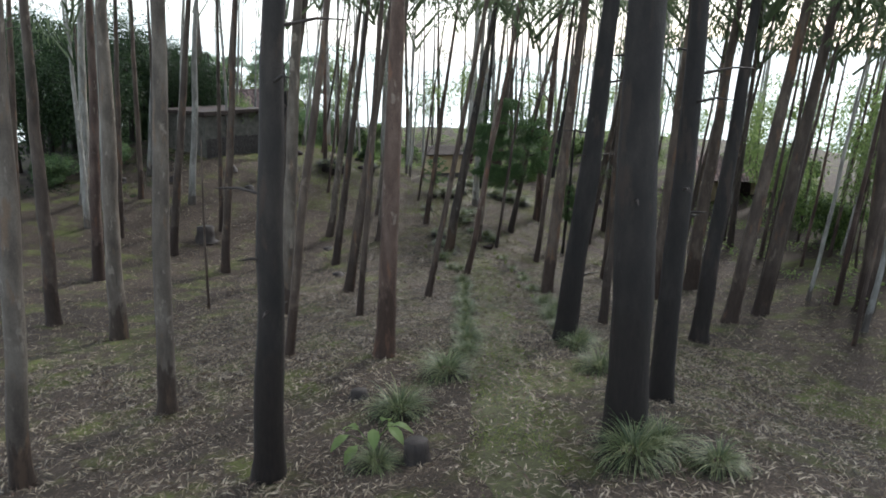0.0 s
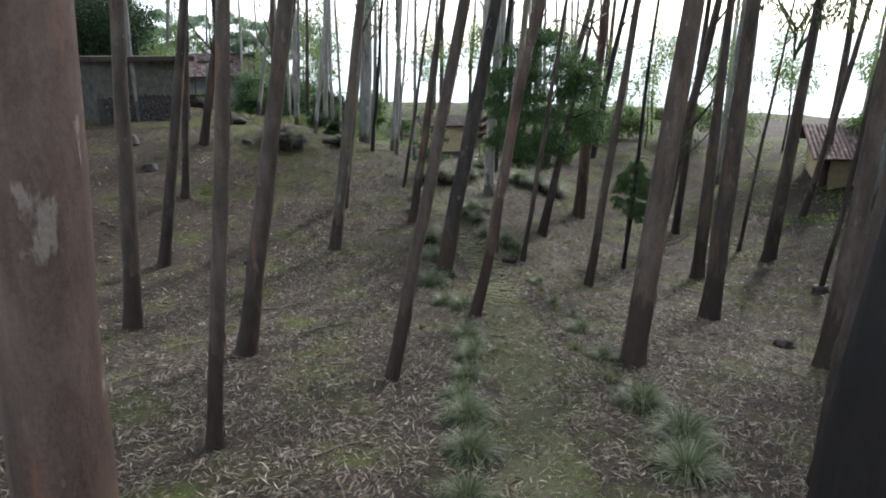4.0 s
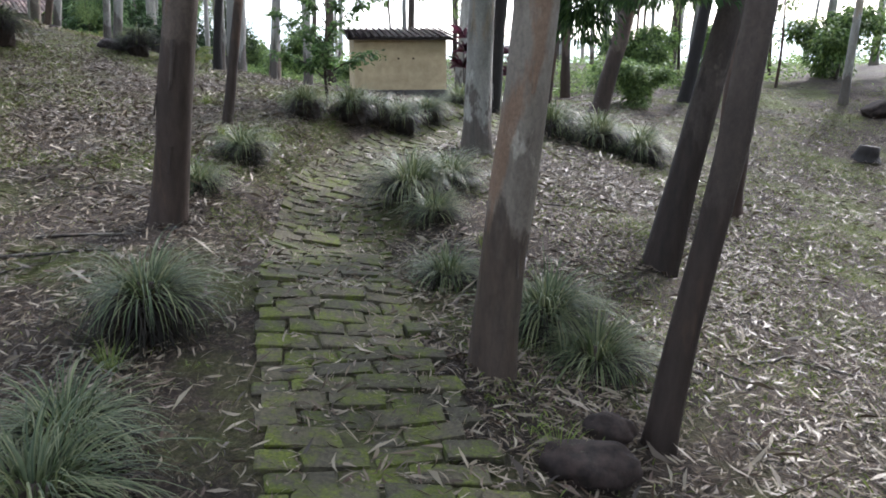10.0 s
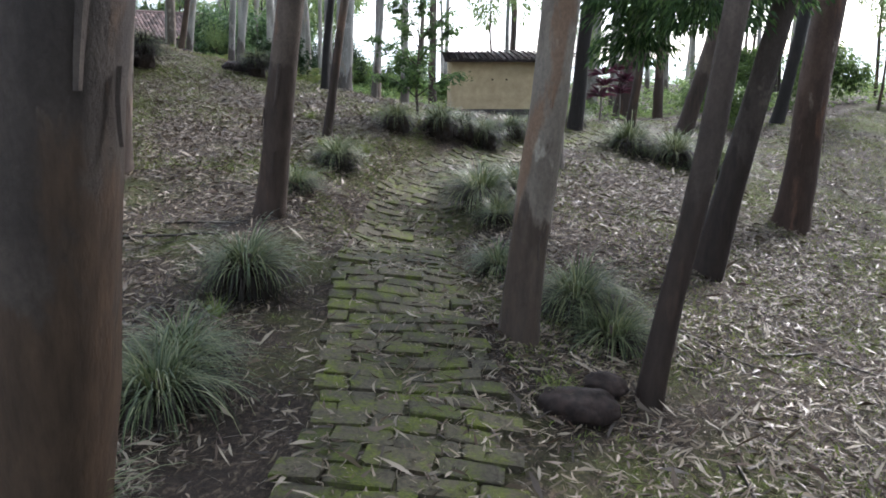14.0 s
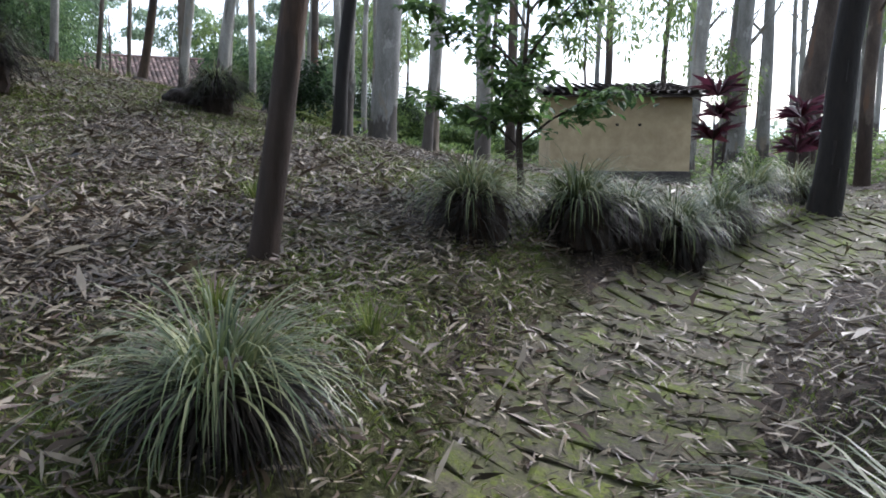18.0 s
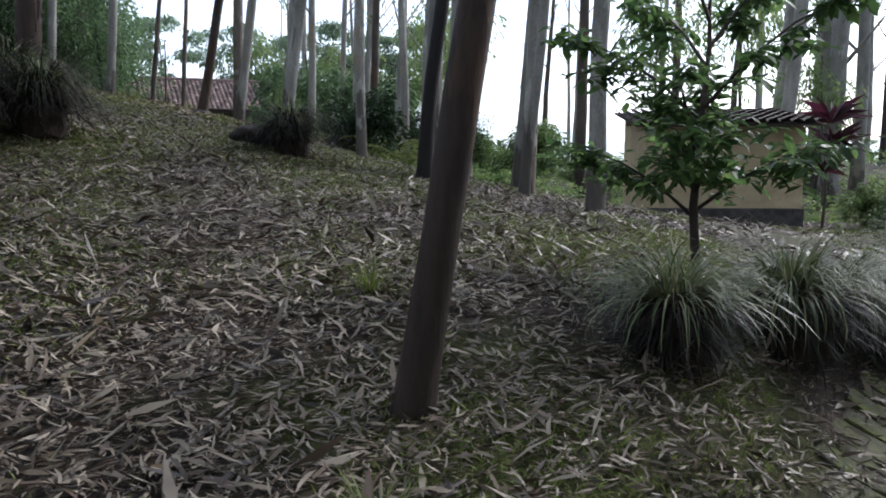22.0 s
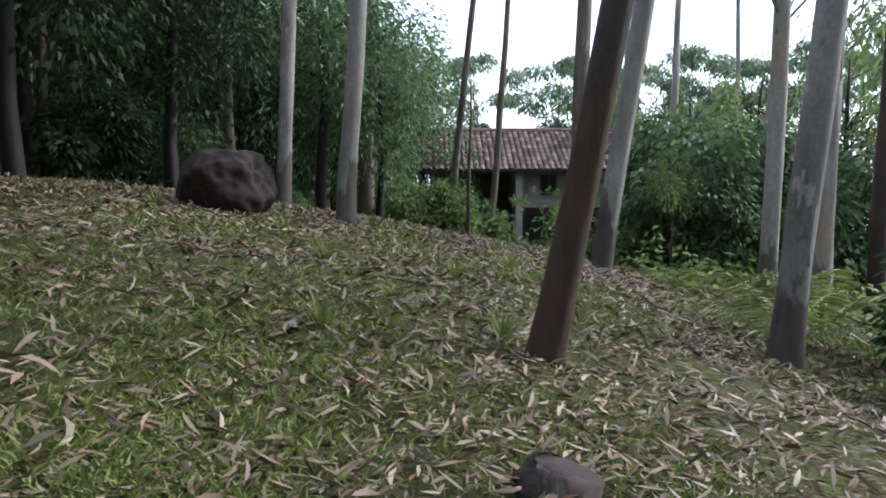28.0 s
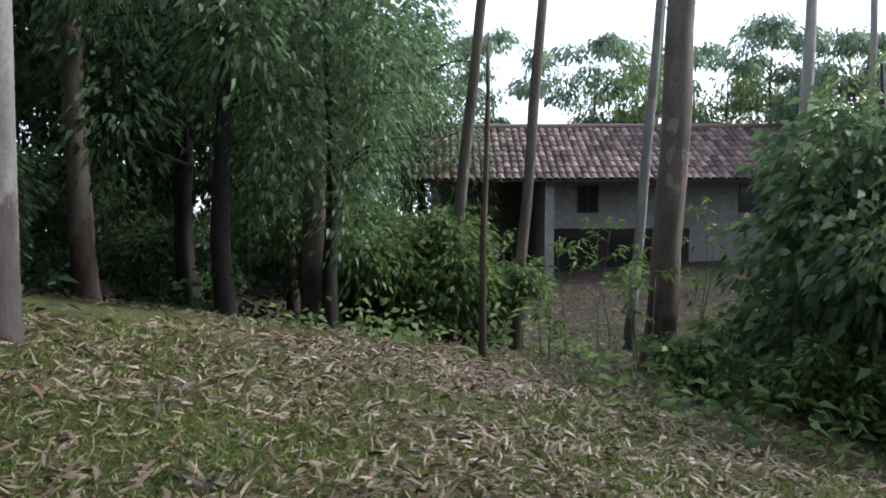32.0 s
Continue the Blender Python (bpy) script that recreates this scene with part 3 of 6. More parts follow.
eucalypt(-4.58, 13.45, 0.213, 0.173, -0.000, "b")
eucalypt(-10.49, 27.24, 0.149, 0.085, -0.000, "b")
eucalypt(2.76, 22.78, 0.088, 0.132, -0.000, "b")
eucalypt(6.22, 30.98, 0.264, 0.081, -0.000, "r")
eucalypt(7.01, 25.45, 0.079, 0.058, 0.000, "d")
eucalypt(8.29, 19.50, 0.288, 0.036, -0.000, "b")
eucalypt(13.26, 26.71, 0.256, 0.072, -0.000, "b")
eucalypt(14.97, 36.15, 0.152, 0.052, 0.000, "g")
eucalypt(16.34, 30.54, 0.144, 0.180, -0.000, "b")
eucalypt(-11.13, 32.07, 0.196, 0.217, -0.000, "b")
eucalypt(-7.65, 30.01, 0.085, 0.149, 0.001, "b")
eucalypt(1.80, 23.42, 0.145, 0.109, -0.000, "p")
eucalypt(2.05, 30.55, 0.21, 0.03, 0.0, "g")
eucalypt(10.81, 31.16, 0.171, 0.059, 0.000, "b")
eucalypt(14.53, 36.63, 0.155, 0.061, 0.000, "g")
eucalypt(-2.45, 36.61, 0.065, 0.086, 0.019, "g")
eucalypt(-3.73, 36.42, 0.092, 0.085, 0.063, "d")
eucalypt(-2.49, 37.05, 0.096, 0.031, 0.006, "g")
eucalypt(2.47, 51.27, 0.269, 0.070, 0.013, "g")
eucalypt(3.73, 52.41, 0.227, 0.061, 0.014, "g")
eucalypt(4.71, 46.48, 0.330, 0.122, 0.028, "b")
eucalypt(13.05, 40.24, 0.114, 0.047, -0.000, "g")
eucalypt(8.82, 41.33, 0.185, 0.172, 0.035, "d")
eucalypt(3.72, 50.00, 0.254, 0.043, 0.008, "g")
eucalypt(4.78, 51.35, 0.197, 0.002, 0.000, "g")
eucalypt(2.60, 35.73, 0.162, 0.082, 0.015, "d")
eucalypt(4.10, 37.68, 0.113, 0.126, 0.023, "b")
eucalypt(5.52, 38.08, 0.208, 0.258, 0.048, "b")
eucalypt(-3.72, 36.67, 0.109, 0.037, 0.008, "g")
eucalypt(-1.50, 35.72, 0.095, 0.017, 0.004, "g")
eucalypt(5.89, 45.20, 0.158, -0.009, -0.002, "b")
eucalypt(-14.94, 34.24, 0.107, -0.001, -0.001, "g")
eucalypt(-5.68, 39.14, 0.078, -0.012, -0.009, "g")
eucalypt(-2.80, 38.14, 0.102, 0.074, 0.055, "g")
eucalypt(-13.44, 42.40, 0.1, 0.06, 0.03, "g")
eucalypt(-7.13, 39.14, 0.108, 0.116, 0.089, "g")
eucalypt(-17.10, 44.42, 0.118, 0.09, 0.0, "g")
eucalypt(-21.50, 50.70, 0.25, 0.013, 0.0, "m")
eucalypt(-4.60, 41.30, 0.267, 0.047, 0.035, "g")
eucalypt(-9.22, 48.77, 0.127, 0.028, 0.022, "b")
eucalypt(-8.56, 51.80, 0.104, 0.031, 0.024, "g")
eucalypt(-7.93, 50.99, 0.086, 0.018, 0.014, "g")
eucalypt(-10.20, 49.95, 0.190, 0.019, 0.016, "g")
eucalypt(-11.75, 45.20, 0.125, 0.19, 0.0, "g")
eucalypt(-8.48, 34.95, 0.146, 0.035, 0.026, "r")
eucalypt(-11.25, 36.70, 0.192, -0.032, -0.023, "d")
eucalypt(-9.90, 45.88, 0.102, 0.023, 0.017, "g")
eucalypt(-6.98, 45.32, 0.104, -0.004, -0.003, "g")
eucalypt(-22.95, 47.55, 0.17, -0.065, 0.0, "m")
eucalypt(-15.81, 57.39, 0.123, 0.012, 0.010, "g")
eucalypt(-13.08, 58.32, 0.117, -0.001, -0.000, "g")
eucalypt(-15.67, 62.78, 0.092, -0.009, -0.008, "g")
eucalypt(-19.01, 41.49, 0.077, 0.018, 0.015, "b")
eucalypt(-8.78, 42.38, 0.108, 0.060, 0.011, "g")
eucalypt(-4.86, 41.94, 0.146, 0.042, 0.008, "g")
eucalypt(-7.75, 46.61, 0.111, 0.053, 0.010, "g")
eucalypt(-11.90, 52.06, 0.115, 0.069, 0.013, "g")
eucalypt(-11.00, 52.23, 0.115, 0.065, 0.012, "g")
eucalypt(-18.37, 55.80, 0.1, 0.076, 0.0, "g")
eucalypt(6.74, 55.19, 0.115, -0.034, -0.006, "g")
eucalypt(7.64, 55.36, 0.115, -0.038, -0.007, "g")
eucalypt(8.88, 55.59, 0.115, -0.045, -0.008, "g")
eucalypt(10.12, 55.81, 0.115, -0.051, -0.009, "g")
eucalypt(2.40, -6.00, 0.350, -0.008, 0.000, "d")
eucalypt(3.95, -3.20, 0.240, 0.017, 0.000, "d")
eucalypt(0.75, 15.75, 0.140, 0.180, 0.000, "r")
eucalypt(-1.78, 29.98, 0.072, 0.152, 0.043, "b")
eucalypt(-0.06, 20.08, 0.245, 0.185, 0.000, "o")
eucalypt(-16.53, 52.90, 0.22, 0.048, 0.0, "m")
eucalypt(-19.08, 52.93, 0.095, 0.09, 0.0, "m")
eucalypt(-16.90, 49.20, 0.045, 0.012, 0.01, "b", 3.6)
eucalypt(-20.75, 53.08, 0.11, 0.141, 0.0, "m")
eucalypt(-9.45, 40.10, 0.088, 0.19, 0.06, "o")
eucalypt(-6.85, 24.30, 0.21, 0.17, 0.0, "m")
eucalypt(-9.96, 10.99, 0.055, 0.03, 0.0, "b", 7.0)

# the plantation goes on beyond, in thin trunks
fill = np.random.default_rng(77)
n_far = 0
while n_far < 36:
    x, y = fill.uniform(-34, 26), fill.uniform(40, 78)
    if y < 46 and -20 < x < 12 or -34 < x < -8 and 54 < y < 76 or -19 < x < -4 and y < 56 or math.hypot(x - 1, y - 43) < 5:
        continue
    if min(math.hypot(x - a, y - b) for a, b, _ in TREES) < 1.2:
        continue
    eucalypt(x, y, fill.uniform(0.09, 0.2), fill.uniform(-0.02, 0.08), fill.uniform(-0.02, 0.03), fill.choice(["g", "g", "b"]), fill.uniform(14, 19))
    n_far += 1
n_far = 0
while n_far < 40:
    x, y = fill.choice([-1, 1]) * fill.uniform(15, 30) + fill.uniform(-2, 2), fill.uniform(-12, 40)
    if x < -12 and y > 30 or min(math.hypot(x - a, y - b) for a, b, _ in TREES) < 1.3:
        continue
    eucalypt(x, y, fill.uniform(0.1, 0.2), fill.uniform(0.0, 0.12), fill.uniform(-0.02, 0.03), fill.choice(["g", "b", "b"]), fill.uniform(14, 19))
    n_far += 1

n_far = 0
while n_far < 34:
    x, y = fill.uniform(12.5, 23), fill.uniform(2, 29)
    if min(math.hypot(x - a, y - b) for a, b, _ in TREES) < 0.9:
        continue
    eucalypt(x, y, fill.uniform(0.06, 0.12), fill.uniform(0.06, 0.16), fill.uniform(-0.02, 0.02), fill.choice(["b", "b", "r", "g"]), fill.uniform(13, 17))
    n_far += 1


# ---- buildings ----
def tile_roof(parent, x0, x1, y0, z0, y1, z1, mat, pitch_x=0.2, course=0.36, label=""):
    """A slope of half-round tiles laid in columns from the ridge (y1, z1) down to the eave (y0, z0)."""
    slope = math.hypot(y1 - y0, z1 - z0)
    rows, cols = max(1, int(slope / course)), max(1, int((x1 - x0) / pitch_x))
    vs, fs = [], []
    dy, dz = (y1 - y0) / slope, (z1 - z0) / slope
    r = np.random.default_rng(int(abs(x0) * 10 + rows))
    base = 0
    for c in range(cols):
        cx = x0 + (c + 0.5) * (x1 - x0) / cols
        for k in range(rows):
            s0, s1 = k * slope / rows - 0.04, (k + 1) * slope / rows + 0.03
            lift = r.uniform(0, 0.012)
            for j, a in enumerate(np.linspace(0, math.pi, 5)):
                ox, oz = math.cos(a) * pitch_x * 0.5, math.sin(a) * pitch_x * 0.34
                vs.append((cx + ox, y0 + dy * s0 - dz * 0, z0 + dz * s0 + oz + 0.035 + lift))
                vs.append((cx + ox * 0.85, y0 + dy * s1, z0 + dz * s1 + oz * 0.85 + lift))
            fs += [(base + 2 * j, base + 2 * j + 2, base + 2 * j + 3, base + 2 * j + 1) for j in range(4)]
            base += 10
    part("roof_tiles", mesh_of("roof_tiles", vs, fs, mat, True), parent, label)
    n = 0.03
    deck = part("roof_deck", (box(0, 0, 0, 1, 1, 1), M_DARKWOOD), parent).data
    co = [(x0, y0, z0 - n), (x0, y0, z0), (x0, y1, z1 - n), (x0, y1, z1), (x1, y0, z0 - n), (x1, y0, z0), (x1, y1, z1 - n), (x1, y1, z1)]
    for v in deck.vertices:
        i = (4 if v.co.x > 0.5 else 0) + (2 if v.co.y > 0.5 else 0) + (1 if v.co.z > 0.5 else 0)
        v.co = co[i]


def garden_shed():
    ob = thing("garden_shed", "small ochre plastered shed with a weathered tile roof", "shed", (-1.05, 41.1, -1.45), 10)
    w, d, h = 2.75, 2.6, 2.05
    part("front_wall", (box(0, 0, 0, w, 0.14, h), M_OCHRE), ob, "ochre plastered wall with two small vent holes")
    part("back_wall", (box(0, d - 0.14, 0, w, d, h + 0.35), M_OCHRE), ob)
    part("side_wall", (box(0, 0.143, 0, 0.14, d - 0.143, h + 0.1), M_OCHRE), ob)
    part("side_wall", (box(w - 0.14, 0.143, 0, w, d - 0.143, h + 0.1), M_OCHRE), ob)
    for x in (1.28, 1.72):
        part("vent_hole", (box(x, -0.006, 1.5, x + 0.06, 0.02, 1.55), M_HOLE), ob)
    tile_roof(ob, -0.2, w + 0.25, -0.25, h + 0.03, d + 0.2, h + 0.42, M_OLDTILE)
    part("plinth", (box(-0.03, -0.05, -0.4, w + 0.03, -0.002, 0.62, 0.012), M_STONE), ob, "dark stone plinth")


garden_shed()


def stone_wall(parent, x0, x1, y, z0, z1, seed, turned=False):
    """Rubble stones set proud of a mortar face at y, or at x when turned."""
    r = np.random.default_rng(seed)
    shapes = []
    for k in range(5):
        bm = bmesh.new()
        bmesh.ops.create_icosphere(bm, subdivisions=1, radius=1)
        for v in bm.verts:
            v.co *= r.uniform(0.8, 1.15)
        me = bpy.data.meshes.new("stone")
        bm.to_mesh(me)
        bm.free()
        me.materials.append(M_STONE)
        shapes.append(me)
    z = z0
    while z < z1 - 0.05:
        hh = r.uniform(0.1, 0.19)
        x = x0 + r.uniform(-0.1, 0.0)
        while x < x1:
            ww = r.uniform(0.16, 0.36)
            if x + ww * 0.8 < x1:
                part("stone", shapes[r.integers(5)], parent, loc=(y, x + ww / 2, z + hh / 2) if turned else (x + ww / 2, y - 0.01, z + hh / 2 + r.normal(0, 0.025)), rot=(r.uniform(-0.3, 0.3), r.uniform(-0.6, 0.6), r.uniform(-0.2, 0.2) + (1.57 if turned else 0)), scale=(ww * r.uniform(0.48, 0.64), 0.07, hh * r.uniform(0.5, 0.72)))
            x += ww
        z += hh


def stone_house():
    """Old building of rubble stone below and stained plaster above; its corner faces the clearing."""
    ob = thing("stone_house", "old house with a rubble stone base and dark stained plaster above", "house", (-13.2, 36.5, 1.0), 51)
    L, D = 4.7, 5.0
    part("front_wall", (box(-L, 0, 0, 0, 0.4, 3.4), M_STAINED), ob, "stained plaster wall")
    part("side_wall", (box(-0.4, 0.403, 0, 0, D, 3.4), M_STAINED), ob, "stained plaster wall")
    part("end_wall", (box(-L, 0.403, 0, -L + 0.4, D, 3.4), M_STAINED), ob)
    part("back_wall", (box(-L + 0.403, D - 0.4, 0, -0.403, D, 3.4), M_STAINED), ob)
    part("stone_base", (box(-L - 0.02, -0.06, -0.6, 0.04, -0.003, 1.75), M_MORTAR), ob, "mortared stone base")
    part("stone_base", (box(0.003, -0.003, -0.6, 0.06, D, 1.75), M_MORTAR), ob, "mortared stone base")
    stone_wall(ob, -4.4, 0.06, -0.06, 0.0, 1.7, 3)
    stone_wall(ob, 0.0, 2.2, 0.06, 0.0, 1.7, 5, True)
    part("roof_slab", (box(-L - 0.3, -0.4, 3.4, 0.35, D + 0.3, 3.65, 0.02), M_DARKWOOD), ob, "dark weathered flat roof")
    for i in range(6):
        part("roof_batten", (box(-L - 0.2 + i * 1.5, -0.42, 3.28, -L - 0.1 + i * 1.5, 0.5, 3.4), M_DARKWOOD), ob)
    bm = bmesh.new()
    bmesh.ops.create_cone(bm, segments=10, radius1=0.035, radius2=0.035, depth=3.4, cap_ends=True)
    part("downpipe", (bm, M_CREAM), ob, "pale plastic downpipe", loc=(0.11, 0.3, 1.7))


stone_house()


def tiled_house():
    """Long low house beyond the thicket, with a clay tile roof and an open porch at one end."""
    ob = thing("farm_house", "long low house with pale walls and a clay tile roof", "house", (-27.5, 61.0, 0.0), 40.4)
    part("wall", (box(3.5, 0, -3, 14.4, 0.2, 2.65), M_CREAM), ob)
    part("back_wall", (box(-0.4, 4.8, -3, 14.4, 5.0, 2.65), M_CREAM), ob)
    part("end_wall", (box(3.5, 0.203, -3, 3.7, 4.797, 3.0), M_CREAM), ob)
    part("end_wall", (box(14.2, 0.203, -3, 14.4, 4.797, 3.0), M_CREAM), ob)
    for x in (4.35, 9.6, 12.2):
        win = part("window", (box(x, -0.03, 1.55, x + 0.7, -0.003, 2.45), M_DARKWOOD), ob, "dark timber window")
        part("pane", (box(x + 0.05, -0.04, 1.6, x + 0.33, -0.032, 2.4), M_DARK), win)
        part("pane", (box(x + 0.37, -0.04, 1.6, x + 0.65, -0.032, 2.4), M_DARK), win)
    part("plinth", (box(3.5, -0.06, -3, 8.0, -0.004, 1.05), M_EARTH), ob, "dark lower wall")
    for x in (3.7, 5.4):
        part("cellar_opening", (box(x, -0.09, -0.9, x + 1.3, -0.062, 0.75), M_HOLE), ob, "dark cellar opening")
    for x in (-0.4, 3.2, 14.0):
        part("porch_post", (box(x, -0.85, -3, x + 0.28, -0.57, 2.6), M_CREAM), ob)
    tile_roof(ob, -1.0, 15.0, -1.2, 2.6, 2.5, 4.45, M_TILE, 0.24, 0.4)
    tile_roof(ob, -1.0, 15.0, 6.2, 2.6, 2.5, 4.45, M_TILE, 0.3, 0.8)
    bm = bmesh.new()
    bmesh.ops.create_cone(bm, segments=10, radius1=0.13, radius2=0.13, depth=16.0, cap_ends=True)
    part("ridge_cap", (bm, M_TILE), ob, "row of ridge tiles", loc=(7.0, 2.5, 4.5), rot=(0, radians(90), 0))


tiled_house()


def lean_to():
    """Low building down the right-hand slope, with a tile roof and an ochre wall."""
    ob = thing("field_store", "low ochre store with a brown tile roof among the trunks", "shed", (18.3, 33.0, gz(18.3, 33) - 0.3), -14)
    part("wall", (box(0, 0, 0, 5.5, 0.18, 2.3), M_OCHRE), ob)
    part("side_wall", (box(0, 0.183, 0, 0.18, 3.6, 2.3), M_OCHRE), ob)
    part("back_wall", (box(0, 3.603, 0, 5.5, 3.8, 2.6), M_OCHRE), ob)
    part("end_wall", (box(5.32, 0.183, 0, 5.5, 3.6, 2.3), M_OCHRE), ob)
    part("door", (box(2.0, -0.03, 0, 2.9, -0.004, 1.95), M_DARKWOOD), ob, "dark timber door")
    tile_roof(ob, -0.8, 6.2, -1.3, 2.0, 1.9, 3.3, M_TILE)
    tile_roof(ob, -0.8, 6.2, 4.3, 2.4, 1.9, 3.3, M_TILE)


lean_to()


# ---- pale distance: glowing wooded hills with haze in their colour, far behind everything ----
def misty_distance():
    m, nt, b = material("glowing_haze", 1.0)
    # Emission gives the hills their bright haze; they are no real light source.
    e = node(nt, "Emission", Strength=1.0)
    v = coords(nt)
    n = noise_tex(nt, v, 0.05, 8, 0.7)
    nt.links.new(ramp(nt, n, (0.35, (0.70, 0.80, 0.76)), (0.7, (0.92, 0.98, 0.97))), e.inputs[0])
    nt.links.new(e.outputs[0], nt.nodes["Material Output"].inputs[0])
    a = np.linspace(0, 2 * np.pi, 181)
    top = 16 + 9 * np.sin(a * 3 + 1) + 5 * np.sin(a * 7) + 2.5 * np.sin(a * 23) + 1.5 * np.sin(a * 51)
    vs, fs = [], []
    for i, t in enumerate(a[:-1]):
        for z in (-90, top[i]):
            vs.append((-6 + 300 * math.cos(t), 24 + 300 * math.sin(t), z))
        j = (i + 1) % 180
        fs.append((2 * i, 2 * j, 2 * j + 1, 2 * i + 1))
    tagged(new("backdrop", mesh_of("backdrop", vs, fs, m)), "wooded hills far across the valley, pale haze put into their glowing colour", "backdrop", kind="structure")


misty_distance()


# ---- leafy trees, shrubs and thicket ----
def crown_mesh(name, n, radius, leaf, width, mat, seed, lobes=14, droop=0.35, fill=0.2, bare=0.0):
    """An uneven crown: lobes of leaves with gaps, and the limbs that carry them."""
    r = np.random.default_rng(seed)
    rad = np.asarray(radius, float)
    vs, fs, n0 = [], [], 0
    for k in range(lobes):
        d = r.normal(0, 1, 3)
        d /= np.linalg.norm(d)
        c = d * rad * r.uniform(0.3, 0.85)
        sz = rad * r.uniform(0.22, 0.42)
        m = n // lobes
        p, q = blob_points(m, seed * 50 + k, sz, fill)
        v, f = leaves(p + c, q * (1, 1, 0.5) + (0, 0, -droop), leaf, width, seed + k, droop)
        vs.append(v)
        fs.append(f + n0)
        n0 += len(v)
    me = mesh_of(name, np.vstack(vs), np.vstack(fs), mat)
    return me


def limbs_mesh(name, height, spread_r, r0, mat, seed, count=9, low=0.2):
    """A tapered trunk with limbs, as one mesh."""
    q = np.random.default_rng(seed)
    zs = np.linspace(0, height, 7)
    line = np.stack([0.06 * np.sin(zs * 1.3 + seed), 0.06 * np.cos(zs * 1.1 + seed) - 0.06 * math.cos(seed), zs], 1)
    v, f = tube(line, r0 * np.linspace(1.15, 0.25, 7), 9, 0.03, seed, 0.05)
    vs, fs, n0 = [v], list(f), len(v)
    for k in range(count):
        h = height * q.uniform(low, 0.95)
        a = q.uniform(0, 6.28)
        ln = spread_r * q.uniform(0.5, 1.0)
        p0 = np.array([0, 0, h])
        tip = p0 + (math.cos(a) * ln, math.sin(a) * ln, ln * q.uniform(0.1, 0.6))
        v, f = tube([p0, (p0 + tip) / 2 + (0, 0, 0.12 * ln), tip], [r0 * 0.22, r0 * 0.14, r0 * 0.04], 5, 0, k)
        vs.append(v)
        fs += [tuple(i + n0 for i in t) for t in f]
        n0 += len(v)
    return mesh_of(name, np.vstack(vs), fs, mat, True)


def tier_mesh(name, n, radius, leaf, width, mat, seed, lobes=40, flat=0.36):
    """A crown of flattened, drooping sprays in loose tiers, with gaps between them."""
    r = np.random.default_rng(seed)
    rad = np.asarray(radius, float)
    vs, fs, n0 = [], [], 0
    for k in range(lobes):
        a, h = r.uniform(0, 6.28), r.uniform(-0.85, 1)
        reach = math.sqrt(max(0.05, 1 - h * h)) * r.uniform(0.35, 1.0)
        c = np.array([math.cos(a) * reach, math.sin(a) * reach, h]) * rad
        sz = r.uniform(0.45, 0.95)
        p, q = blob_points(n // lobes, seed * 60 + k, (sz, sz, sz * flat), 0.05)
        p[:, 2] -= 0.35 * (p[:, 0] ** 2 + p[:, 1] ** 2) / sz
        v, f = leaves(p + c, q * (1, 1, 0.3) + (math.cos(a) * 0.4, math.sin(a) * 0.4, -0.55), leaf, width, seed + k, 0.5)
        vs.append(v)
        fs.append(f + n0)
        n0 += len(v)
    return mesh_of(name, np.vstack(vs), np.vstack(fs), mat)


EVER_CROWN = tier_mesh("crown", 56000, (2.6, 2.6, 2.9), 0.09, 0.0165, M_EVER, 3, 92)


def evergreen(x, y, s, lean, h, r0, crown_at, crown_s, label):
    ob = thing("evergreen_tree", label, "tree", (x, y, gz(x, y) - 0.1))
    q = np.random.default_rng(int(abs(x * 30)))
    zs = np.linspace(0, h, 9)
    v, f = tube(np.stack([lean * zs, 0.02 * np.sin(zs), zs], 1), r0 * np.interp(zs / h, [0, 0.05, 0.3, 1], [1.3, 1.05, 0.85, 0.25]), 12, 0.02, 5, 0.05)
    part("trunk", mesh_of("trunk", v, f, BARK["b"], True), ob)
    for k in range(14):
        hh, a = q.uniform(0.42, 0.98) * h, q.uniform(0, 6.28)
        ln = 2.2 * s * q.uniform(0.5, 1.0)
        p0 = np.array([lean * hh, 0, hh])
        tip = p0 + (math.cos(a) * ln, math.sin(a) * ln, 0.1 * ln)
        v, f = tube([p0, (p0 + tip) / 2 + (0, 0, 0.16 * ln), tip], [0.03 * s + 0.006, 0.02 * s + 0.004, 0.005], 5, 0, k)
        part("limb", mesh_of("limb", v, f, BARK["d"], True), ob)
    part("crown", EVER_CROWN, ob, loc=crown_at, rot=(0, 0, x), scale=crown_s)


evergreen(3.98, 27.0, 1.0, 0.195, 8.6, 0.175, (-0.1, 0.5, 5.35), (0.98, 0.98, 1.0), "leaning evergreen tree with tiers of drooping dark green sprays")
evergreen(7.0, 25.5, 0.4, 0.05, 4.6, 0.05, (0.25, 0.0, 3.1), (0.3, 0.3, 0.42), "young evergreen with thin drooping sprays of foliage")

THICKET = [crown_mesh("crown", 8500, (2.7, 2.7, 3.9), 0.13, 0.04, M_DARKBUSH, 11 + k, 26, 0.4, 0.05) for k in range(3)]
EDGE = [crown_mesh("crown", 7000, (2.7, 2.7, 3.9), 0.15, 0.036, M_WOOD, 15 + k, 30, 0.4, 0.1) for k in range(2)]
THICKET_TRUNK = [limbs_mesh("trunk", 7.5, 2.4, 0.15, BARK["d"], 21 + k, 10, 0.3) for k in range(3)]

